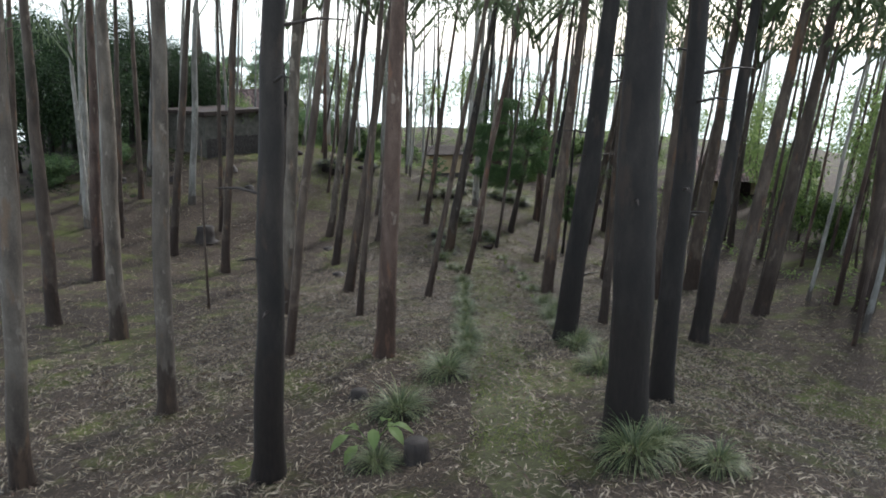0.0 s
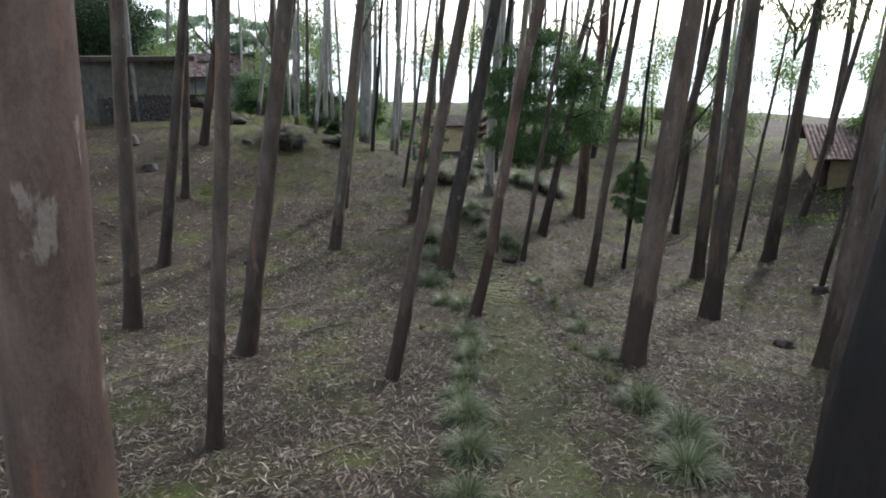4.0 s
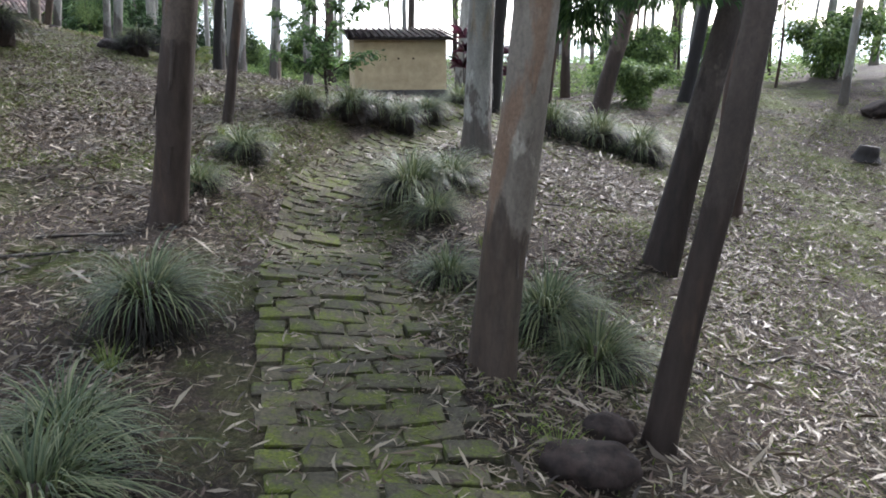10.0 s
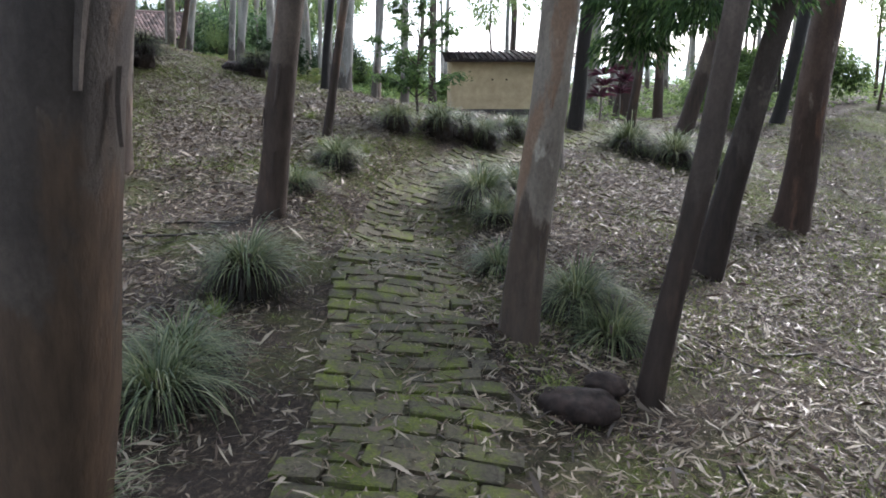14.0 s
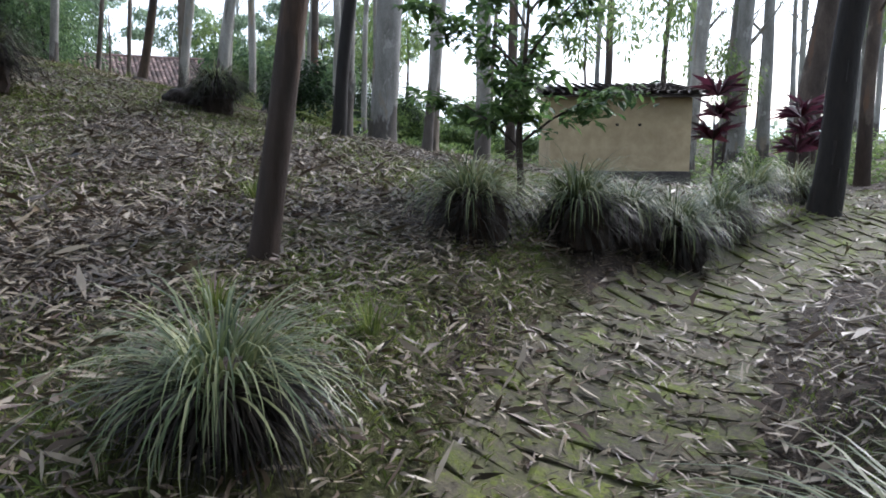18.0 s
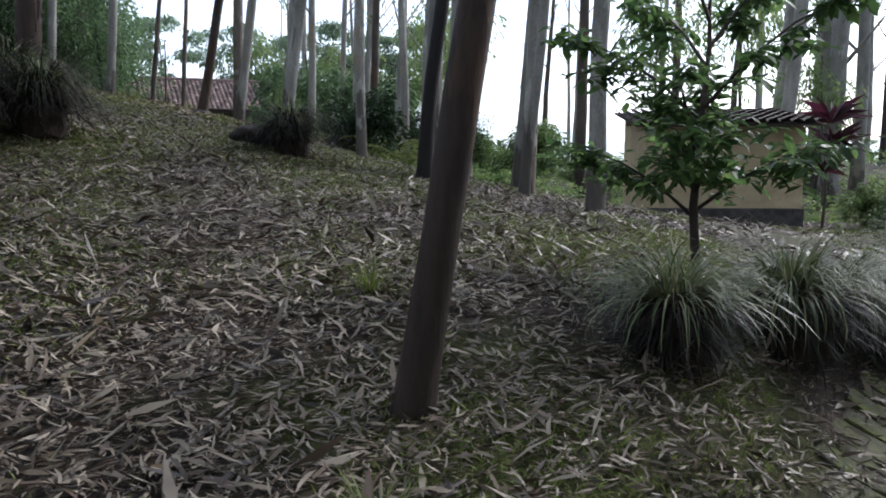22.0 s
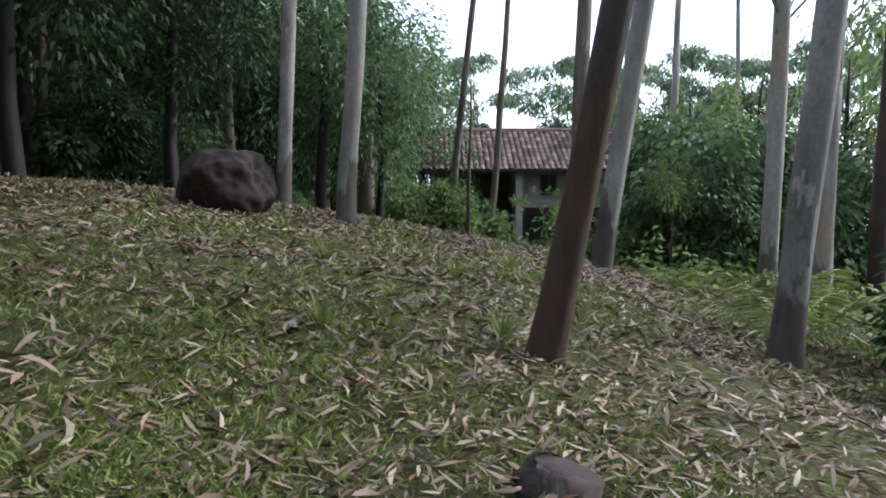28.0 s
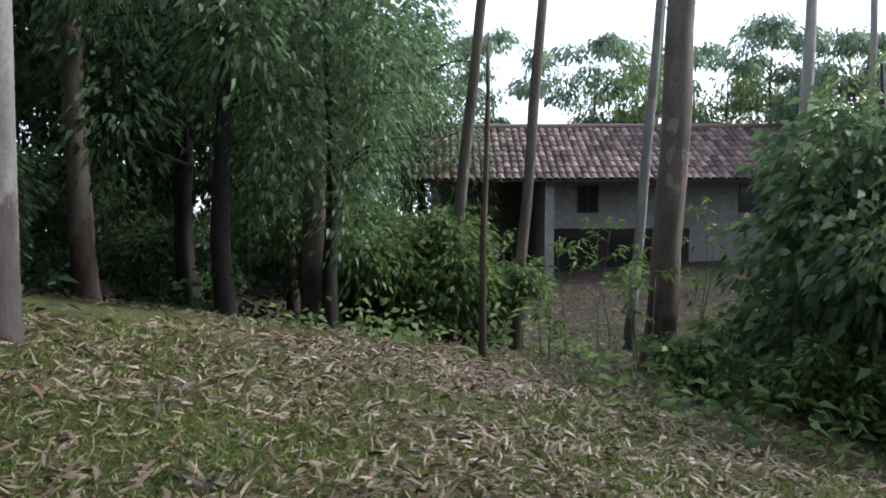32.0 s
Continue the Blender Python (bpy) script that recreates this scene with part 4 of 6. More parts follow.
# Trees that get the bright leaf copy; the others get the shaded one.
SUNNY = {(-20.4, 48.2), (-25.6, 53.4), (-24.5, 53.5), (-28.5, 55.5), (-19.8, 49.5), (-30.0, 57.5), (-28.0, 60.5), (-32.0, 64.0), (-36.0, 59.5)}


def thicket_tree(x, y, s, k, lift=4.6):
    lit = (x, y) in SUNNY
    ob = thing("forest_tree", "leafy broadleaf tree behind the knoll, brighter light put into its mid-green" if lit else "dense broadleaf tree at the forest edge, shade put into its dark green", "tree", (x, y, gz(x, y) - 0.1), k * 77, "trees of the dark forest edge")
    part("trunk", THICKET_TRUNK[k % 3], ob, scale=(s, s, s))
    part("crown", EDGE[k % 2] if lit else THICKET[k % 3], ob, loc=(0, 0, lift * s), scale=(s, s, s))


k = 0
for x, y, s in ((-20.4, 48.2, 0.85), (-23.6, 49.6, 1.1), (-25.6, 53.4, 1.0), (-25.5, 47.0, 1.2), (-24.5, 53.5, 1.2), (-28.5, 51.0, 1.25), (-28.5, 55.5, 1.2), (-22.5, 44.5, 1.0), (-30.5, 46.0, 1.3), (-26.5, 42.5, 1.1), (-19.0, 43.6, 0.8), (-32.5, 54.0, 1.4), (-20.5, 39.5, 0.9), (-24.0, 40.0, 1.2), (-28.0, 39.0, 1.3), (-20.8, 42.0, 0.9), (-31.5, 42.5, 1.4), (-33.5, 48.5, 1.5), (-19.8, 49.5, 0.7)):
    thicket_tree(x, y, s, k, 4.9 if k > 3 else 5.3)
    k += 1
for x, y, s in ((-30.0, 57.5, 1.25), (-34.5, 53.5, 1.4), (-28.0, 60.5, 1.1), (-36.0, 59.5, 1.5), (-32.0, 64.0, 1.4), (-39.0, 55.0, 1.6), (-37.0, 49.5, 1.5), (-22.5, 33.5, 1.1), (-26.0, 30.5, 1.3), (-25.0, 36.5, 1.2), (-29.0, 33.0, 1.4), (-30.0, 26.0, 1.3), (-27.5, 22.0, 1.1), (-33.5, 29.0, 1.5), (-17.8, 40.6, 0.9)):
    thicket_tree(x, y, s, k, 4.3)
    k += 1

for x, y, s in ((-13.9, 53.9, 0.62), (-12.3, 55.3, 0.62), (-10.6, 54.2, 0.5), (-13.4, 57.4, 0.75), (-11.4, 58.0, 0.8), (-8.6, 55.6, 0.6)):
    thicket_tree(x, y, s, k, 2.5)
    k += 1

SHRUB = [crown_mesh("foliage", 2600, (1.0, 1.0, 0.95), 0.14, 0.032, M_BUSH, 31 + k, 18, 0.3, 0.1) for k in range(3)]
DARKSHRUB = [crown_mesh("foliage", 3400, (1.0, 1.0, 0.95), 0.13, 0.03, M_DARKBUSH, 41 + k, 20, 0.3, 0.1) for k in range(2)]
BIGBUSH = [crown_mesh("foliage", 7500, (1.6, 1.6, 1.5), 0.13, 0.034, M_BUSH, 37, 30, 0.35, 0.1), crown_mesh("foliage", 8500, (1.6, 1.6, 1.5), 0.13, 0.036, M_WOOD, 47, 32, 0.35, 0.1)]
SHRUB_STEM = limbs_mesh("woody_stem", 1.2, 0.7, 0.035, M_TWIG, 61, 9, 0.05)


def shrub(x, y, s, sz, k, dark=False, label=""):
    ob = thing("shrub", label or ("dark dense shrub among the trunks" if dark else "leafy bright green shrub at the wood's edge"), "shrub", (x, y, gz(x, y)), k * 50, "shrubs at the wood's edge")
    part("woody_stem", SHRUB_STEM, ob, scale=(s * 0.8, s * 0.8, sz))
    if s > 1.15:
        part("foliage", BIGBUSH[1 if dark else 0], ob, loc=(0, 0, 0.95 * sz), scale=(s / 1.6, s / 1.6, sz / 1.5))
    else:
        part("foliage", DARKSHRUB[k % 2] if dark else SHRUB[k % 3], ob, loc=(0, 0, 0.95 * sz), scale=(s, s, sz))


k = 0
for x, y, s, sz in ((-20.3, 52.0, 1.6, 1.5), (-21.6, 52.1, 1.5, 1.6), (-19.7, 52.8, 1.2, 1.2), (-22.8, 52.6, 1.4, 1.9), (-14.9, 50.4, 0.5, 0.5), (-11.9, 51.0, 1.0, 0.8), (-13.6, 50.6, 0.7, 0.6),
                    (-8.0, 56.0, 1.6, 1.3), (-9.5, 59.5, 1.8, 1.6), (-5.5, 54.0, 1.3, 0.9), (-13.5, 62.5, 1.6, 1.5), (-6.0, 60.0, 1.8, 1.5), (-3.0, 52.5, 1.1, 0.7), (0.5, 51.0, 1.1, 0.7),
                    (20.5, 24.0, 1.8, 1.7), (22.0, 29.0, 2.2, 2.3), (19.5, 19.0, 1.8, 1.7), (21.5, 35.0, 2.0, 1.8), (23.5, 14.0, 2.4, 2.4), (15.0, 44.5, 1.9, 1.6),
                    (9.5, 49.0, 1.7, 1.5), (12.0, 47.0, 1.6, 1.4), (3.0, 42.0, 0.6, 0.5), (7.0, 40.5, 1.2, 0.9)):
    shrub(x, y, s, sz, k)
    k += 1
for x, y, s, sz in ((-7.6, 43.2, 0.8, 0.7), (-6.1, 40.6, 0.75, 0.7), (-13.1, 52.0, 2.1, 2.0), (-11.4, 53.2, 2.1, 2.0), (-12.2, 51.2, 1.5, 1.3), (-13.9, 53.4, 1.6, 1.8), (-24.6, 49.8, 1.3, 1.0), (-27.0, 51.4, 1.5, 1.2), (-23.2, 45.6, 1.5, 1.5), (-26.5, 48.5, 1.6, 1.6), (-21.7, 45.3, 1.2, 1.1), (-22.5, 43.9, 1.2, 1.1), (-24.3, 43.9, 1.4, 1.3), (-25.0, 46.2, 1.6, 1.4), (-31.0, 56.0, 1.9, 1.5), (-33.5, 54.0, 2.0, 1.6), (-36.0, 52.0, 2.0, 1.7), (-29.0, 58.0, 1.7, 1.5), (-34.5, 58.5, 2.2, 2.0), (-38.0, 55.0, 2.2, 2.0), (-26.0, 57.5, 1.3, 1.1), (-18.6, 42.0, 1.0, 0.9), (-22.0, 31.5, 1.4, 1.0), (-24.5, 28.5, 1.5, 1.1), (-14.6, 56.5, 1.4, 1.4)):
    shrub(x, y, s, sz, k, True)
    k += 1


# ---- airy young trees and haze-coloured woods beyond, pale against the sky ----
AIRY_CROWN = [crown_mesh("crown", 1500, (1.5, 1.5, 1.9), 0.15, 0.03, M_AIRY, 71 + k, 22, 0.5, 0.3) for k in range(3)]
AIRY_STEM = [limbs_mesh("trunk", 5.2, 1.4, 0.05, BARK["b"], 81 + k, 12, 0.3) for k in range(3)]


def young_tree(x, y, s, k):
    ob = thing("young_tree", "slender young tree with airy light green leaves", "tree", (x, y, gz(x, y) - 0.05), k * 47, "young trees behind the clearing")
    part("trunk", AIRY_STEM[k % 3], ob, scale=(s, s, s))
    part("crown", AIRY_CROWN[k % 3], ob, loc=(0, 0, 3.9 * s), scale=(s, s, s))


k = 0
for x, y, s in ((-12.8, 57.5, 1.0), (-9.8, 57.2, 1.0), (-25.6, 54.2, 1.3), (-13.8, 55.4, 0.75), (-14.6, 57.5, 1.0), (-24.5, 70.0, 1.5), (-19.5, 73.0, 1.6), (-0.8, 55.0, 1.3), (2.2, 58.0, 1.5), (9.6, 54.0, 1.4), (-11.0, 66.0, 1.7), (3.4, 49.5, 0.8), (11.0, 49.0, 1.2),
                (14.0, 47.5, 1.3), (17.0, 44.0, 1.2), (19.5, 40.0, 1.3), (21.0, 33.0, 1.2), (19.0, 27.0, 1.1), (22.5, 22.0, 1.4), (18.5, 14.5, 1.1), (23.0, 9.0, 1.3), (17.5, 20.5, 1.2), (20.5, 17.0, 1.3), (25.0, 26.0, 1.5), (24.0, 31.0, 1.5), (-9.0, 56.0, 1.3), (-12.6, 49.6, 0.45), (24.0, 38.0, 1.4),
                (-14.3, 36.0, 0.6), (-14.9, 38.0, 0.7), (16.0, 37.5, 0.8), (12.5, 43.5, 0.9), (-22.0, 71.0, 1.3), (-27.5, 70.5, 1.3), (-16.5, 74.0, 1.4)):
    young_tree(x, y, s, k)
    k += 1


def slender_stem(x, y, h, seed):
    """A weedy upright stem with paired narrow leaves and a few thin side shoots."""
    r = np.random.default_rng(seed)
    ob = thing("weedy_stem", "slender weedy stem with sparse narrow green leaves", "plant", (x, y, gz(x, y) - 0.03), seed * 40, "weedy stems below the knoll")
    zs = np.linspace(0, h, 6)
    line = np.stack([0.05 * h * np.sin(zs * 1.7 + seed), 0.05 * h * np.cos(zs * 1.3 + seed), zs], 1)
    line -= line[0]
    v, f = tube(line, np.linspace(0.014, 0.004, 6), 6, 0, seed)
    part("stem", mesh_of("stem", v, f, M_TWIG, True), ob)
    for k in range(6):
        t, a, ln = r.uniform(0.3, 1.0), r.uniform(0, 6.28), h * r.uniform(0.14, 0.3)
        p0 = np.array([np.interp(t * h, zs, line[:, i]) for i in range(3)])
        tip = p0 + (math.cos(a) * ln, math.sin(a) * ln, ln * r.uniform(0.3, 0.9))
        v, f = tube([p0, tip], [0.005, 0.002], 4)
        u = r.uniform(0.25, 1.05, 9)[:, None]
        d = np.stack([r.normal(0, 1, 9), r.normal(0, 1, 9), r.normal(-0.1, 0.4, 9)], 1)
        v2, f2 = leaves(p0 * (1 - u) + tip * u, d, 0.16, 0.024, seed + k)
        me = mesh_of("leaf_spray", np.vstack([v, v2]), [tuple(q) for q in f] + [tuple(q + len(v)) for q in f2], M_BUSH)
        tagged(part("leaf_spray", me, ob), kind="stuff")


for k, (x, y, h) in enumerate(((-17.78, 52.46, 1.9), (-18.57, 55.44, 2.4), (-16.96, 53.27, 1.7), (-17.24, 55.24, 2.2), (-20.37, 54.61, 2.1), (-16.9, 50.44, 1.2), (-16.2, 51.6, 1.5), (-18.0, 54.0, 2.3), (-15.6, 50.8, 1.3), (-17.4, 51.4, 1.1), (-19.2, 53.4, 1.5), (-15.9, 52.8, 2.2), (-16.5, 54.2, 2.6), (-14.9, 51.4, 1.4))):
    slender_stem(x, y, h, k + 3)

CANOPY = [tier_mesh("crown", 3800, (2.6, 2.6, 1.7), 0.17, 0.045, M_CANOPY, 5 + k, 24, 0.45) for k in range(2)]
CANOPY_STEM = limbs_mesh("trunk", 6.6, 2.3, 0.09, BARK["b"], 88, 14, 0.6)


def canopy_tree(x, y, s, k, label="open-crowned tree with flat layered clusters of leaves"):
    ob = thing("canopy_tree", label, "tree", (x, y, gz(x, y) - 0.1), k * 61, "open-crowned trees beyond the house")
    part("trunk", CANOPY_STEM, ob, scale=(s, s, s))
    part("crown", CANOPY[k % 2], ob, loc=(0, 0, 6.0 * s), scale=(s, s, s))


for k, (x, y, top) in enumerate(((-24.2, 73.2, 6.2), (-27.5, 70.8, 6.6), (-20.6, 71.4, 6.6), (-17.6, 70.6, 5.9), (-15.6, 72.4, 6.4), (-13.2, 70.2, 5.6), (-30.8, 67.8, 6.8))):
    canopy_tree(x, y, (top - gz(x, y)) / 6.0, k)


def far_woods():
    # Pale leaf colour stands for haze; the ring also closes unseen sides.
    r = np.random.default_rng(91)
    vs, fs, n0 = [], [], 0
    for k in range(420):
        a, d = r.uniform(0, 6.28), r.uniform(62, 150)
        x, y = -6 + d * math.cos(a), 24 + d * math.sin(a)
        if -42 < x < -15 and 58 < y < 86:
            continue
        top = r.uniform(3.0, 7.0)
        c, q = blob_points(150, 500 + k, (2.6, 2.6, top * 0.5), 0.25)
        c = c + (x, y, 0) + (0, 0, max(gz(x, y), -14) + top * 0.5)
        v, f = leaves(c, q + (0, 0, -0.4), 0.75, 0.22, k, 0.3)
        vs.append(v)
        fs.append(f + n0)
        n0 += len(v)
    tagged(new("far_woods", mesh_of("far_woods", np.vstack(vs), np.vstack(fs), M_FARWOOD)), "woods far down the valley slopes, haze put into their pale green", "woods", kind="stuff")


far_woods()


def undergrowth(name, n, xr, yr, seed, label, mat, keep=None):
    """Low leafy growth in uneven tufts."""
    r = np.random.default_rng(seed)
    x, y = r.uniform(*xr, n), r.uniform(*yr, n)
    if keep is not None:
        m = keep(x, y)
        x, y = x[m], y[m]
    h = r.uniform(0.15, 0.75, len(x))
    vs, fs, n0 = [], [], 0
    for k in range(len(x)):
        m = 26
        c = np.stack([x[k] + r.normal(0, 0.22, m), y[k] + r.normal(0, 0.22, m), np.full(m, gz(x[k], y[k])) + h[k] * r.uniform(0, 1, m)], 1)
        d = np.stack([r.normal(0, 1, m), r.normal(0, 1, m), r.uniform(-0.2, 1.0, m)], 1)
        v, f = leaves(c, d, 0.16, 0.035, k, 0.3)
        vs.append(v)
        fs.append(f + n0)
        n0 += len(v)
    tagged(new(name, mesh_of(name, np.vstack(vs), np.vstack(fs), mat)), label, "undergrowth", kind="stuff")


undergrowth("undergrowth", 420, (-15.5, -5), (48.5, 60), 92, "low leafy growth below the knoll", M_BUSH, lambda x, y: x > -15.5 + 0.25 * (y - 49))
undergrowth("undergrowth", 46, (-20, -14), (48, 60), 97, "thin weedy stems below the knoll", M_AIRY)
undergrowth("undergrowth", 420, (-12, 16), (44.5, 54), 93, "low leafy growth behind the shed", M_AIRY)
undergrowth("undergrowth", 620, (-14, 26), (52, 70), 96, "pale leafy growth across the lower slope", M_AIRY)
undergrowth("undergrowth", 260, (15, 24), (8, 44), 94, "low leafy growth down the slope", M_AIRY)
undergrowth("undergrowth", 260, (-30, -18), (26, 52), 95, "low dark growth under the forest edge", M_DARKBUSH, lambda x, y: x + y < 26 + 0.2 * (y - 40))


# ---- broad-leaved sapling by the path ----
def sapling():
    x, y = -0.6, 32.4
    ob = thing("sapling", "young broad-leaved tree with a slim dark stem and open crown", "tree", (x, y, gz(x, y) - 0.05))
    ob.scale = (0.84, 0.84, 0.84)
    r = np.random.default_rng(9)
    stem = [(0, 0, 0), (0.01, 0.0, 0.3), (-0.02, 0.02, 0.7), (0.01, 0.03, 1.2), (0.05, 0.02, 1.9), (0.03, 0.05, 2.7)]
    v, f = tube(stem, [0.045, 0.038, 0.033, 0.026, 0.018, 0.008], 9, 0.03, 2)
    part("stem", mesh_of("stem", v, f, BARK["b"], True), ob)
    for a, h0, out, up in ((2.9, 0.62, 0.85, 0.5), (0.2, 0.66, 0.95, 0.5), (5.0, 0.8, 0.7, 0.4), (1.9, 0.85, 0.6, 0.4), (4.4, 1.0, 0.75, 0.7), (1.5, 1.1, 0.7, 0.6), (3.4, 1.35, 0.95, 0.6), (5.7, 1.45, 0.95, 0.65), (2.3, 1.75, 0.75, 0.6), (0.7, 1.9, 0.75, 0.6), (4.0, 2.1, 0.6, 0.6), (5.2, 2.4, 0.4, 0.5)):
        c, sn = math.cos(a), math.sin(a)
        root = np.array([np.interp(h0, [p[2] for p in stem], [p[0] for p in stem]), 0.02, h0])
        end = root + (c * out, sn * out, up)
        line = [root, root + (c * out * 0.35, sn * out * 0.35, up * 0.5), root + (c * out * 0.7, sn * out * 0.7, up * 0.85), end]
        v, f = tube(line, [0.016, 0.012, 0.008, 0.004], 6, 0.02, 3)
        limb = part("limb", mesh_of("limb", v, f, BARK["b"], True), ob)
        for k in range(15):
            t = r.uniform(0.12, 1.0)
            p0 = root * (1 - t) + end * t + (0, 0, 0.12 * up)
            b, ln = a + r.normal(0, 1.0), r.uniform(0.2, 0.5)
            tip = p0 + (math.cos(b) * ln, math.sin(b) * ln, ln * r.uniform(-0.25, 0.35))
            n = 17
            u = r.uniform(0.1, 1.05, n)[:, None]
            pts = p0 * (1 - u) + tip * u + r.normal(0, 0.025, (n, 3))
            w = r.uniform(0, 6.28, n)
            d = np.stack([np.cos(w), np.sin(w), r.normal(-0.25, 0.35, n)], 1)
            side = np.stack([-d[:, 1], d[:, 0], r.normal(0, 0.35, n)], 1)
            side /= np.linalg.norm(side, axis=1, keepdims=True)
            L = 0.115 * r.uniform(0.6, 1.25, n)[:, None]
            rows = [pts, pts + d * L * 0.3 + side * L * 0.2, pts + d * L * 0.65 + side * L * 0.26, pts + d * L + (0, 0, -0.02), pts + d * L * 0.65 - side * L * 0.26, pts + d * L * 0.3 - side * L * 0.2]
            v2 = np.stack(rows, 1).reshape(-1, 3)
            v, f = tube([p0, (p0 + tip) / 2 + (0, 0, 0.03), tip], [0.006, 0.005, 0.003], 4, 0, k)
            me = mesh_of("leaf_spray", np.vstack([v, v2]), list(f) + [tuple(len(v) + 6 * q + e for e in range(6)) for q in range(n)], M_BROAD)
            tagged(part("leaf_spray", me, limb, "broad oval glossy green leaves"), kind="stuff")


sapling()


def seedling(x, y, s):
    ob = thing("seedling", "low seedling with broad yellow-green leaves beside the track", "plant", (x, y, gz(x, y)))
    r = np.random.default_rng(12)
    for k in range(9):
        a, up, ln = k * 0.7 + r.normal(0, 0.2), r.uniform(0.35, 0.9), s * r.uniform(0.45, 0.7)
        c, sn = math.cos(a), math.sin(a)
        tip = np.array([c * ln * 0.6, sn * ln * 0.6, up * ln])
        v, f = tube([np.zeros(3), tip * (0.4, 0.4, 0.6), tip], [0.006, 0.005, 0.004], 5)
        stalk = part("stalk", mesh_of("stalk", v, f, M_BUSH), ob)
        L, W = 0.3 * s, 0.085 * s
        out, side = np.array([c, sn, -0.35]), np.array([-sn, c, 0.0])
        rows = []
        for t, w, z in ((0.0, 0.1, 0.0), (0.3, 0.9, 0.03), (0.6, 1.0, 0.02), (0.85, 0.55, -0.02), (1.0, 0.05, -0.06)):
            q = tip + out * t * L + (0, 0, z)
            rows += [q - side * W * w + (0, 0, 0.02 * w), q, q + side * W * w + (0, 0, 0.02 * w)]
        fs = [(3 * i + j, 3 * i + j + 1, 3 * i + j + 4, 3 * i + j + 3) for i in range(4) for j in range(2)]
        part("leaf", mesh_of("leaf", rows, fs, M_AIRY), stalk)


seedling(-2.03, -5.07, 1.3)


def cordyline(x, y, s):
    ob = thing("cordyline", "red-leaved cordyline plant beside the shed", "plant", (x, y, gz(x, y)))
    v, f = tube([(0, 0, 0), (0.03, 0, 0.6), (0, 0.02, 1.2 * s)], [0.03, 0.025, 0.02], 6)
    part("stem", mesh_of("stem", v, f, M_TWIG), ob)
    r = np.random.default_rng(int(abs(x * 10)))
    for k in range(3):
        n = 34
        a = r.uniform(0, 6.28, n)
        d = np.stack([np.cos(a), np.sin(a), r.uniform(0.1, 1.6, n)], 1)
        c = np.tile((r.uniform(-0.15, 0.15), r.uniform(-0.15, 0.15), (0.75 + 0.3 * k) * s), (n, 1))
        v, f = leaves(c, d, 0.5 * s, 0.04 * s, k, 0.25)
        part("leaf_rosette", mesh_of("leaf_rosette", v, f, M_RED), ob)


cordyline(2.2, 42.6, 1.5)
cordyline(3.6, 41.6, 1.1)
cordyline(4.4, 44.0, 1.3)


def fern(x, y, s, k):
    ob = thing("fern", "bright green arching fern on the slope", "fern", (x, y, gz(x, y)), k * 60, "ferns on the slope")
    r = np.random.default_rng(k)
    for j in range(7):
        a = r.uniform(0, 6.28)
        t = np.linspace(0.05, 1, 22)
        L = s * r.uniform(0.8, 1.2)
        cx = np.stack([np.cos(a) * t * L, np.sin(a) * t * L, L * (1.1 * t - 0.75 * t * t)], 1)
        side = np.array([-math.sin(a), math.cos(a), 0.0])
        ln = 0.22 * s * np.sin(np.pi * np.clip(t, 0.06, 0.97)) + 0.02
        c = np.vstack([cx, cx])
        d = np.vstack([np.tile(side + (math.cos(a) * 0.4, math.sin(a) * 0.4, -0.1), (22, 1)), np.tile(-side + (math.cos(a) * 0.4, math.sin(a) * 0.4, -0.1), (22, 1))])
        v, f = leaves(c, d, np.concatenate([ln, ln]), 0.016 * s, j, 0.1)
        rv, rf = tube(cx[::3], np.linspace(0.008, 0.002, len(cx[::3])) * s, 4)
        part("frond", mesh_of("frond", np.vstack([v, rv]), [tuple(q) for q in f.tolist()] + [tuple(q + len(v) for q in g) for g in rf], M_SPROUT), ob)


k = 0
for x, y, s in ((-5.2, 40.2, 0.9), (-5.9, 41.0, 1.0), (-6.6, 41.9, 1.0), (-7.3, 42.6, 1.1), (-8.2, 44.0, 1.2), (-9.2, 45.6, 1.2), (-10.3, 45.2, 0.9), (-9.9, 46.6, 1.2), (-6.2, 42.9, 1.0), (-8.9, 42.9, 0.9)):
    fern(x, y, s, k)
    k += 1


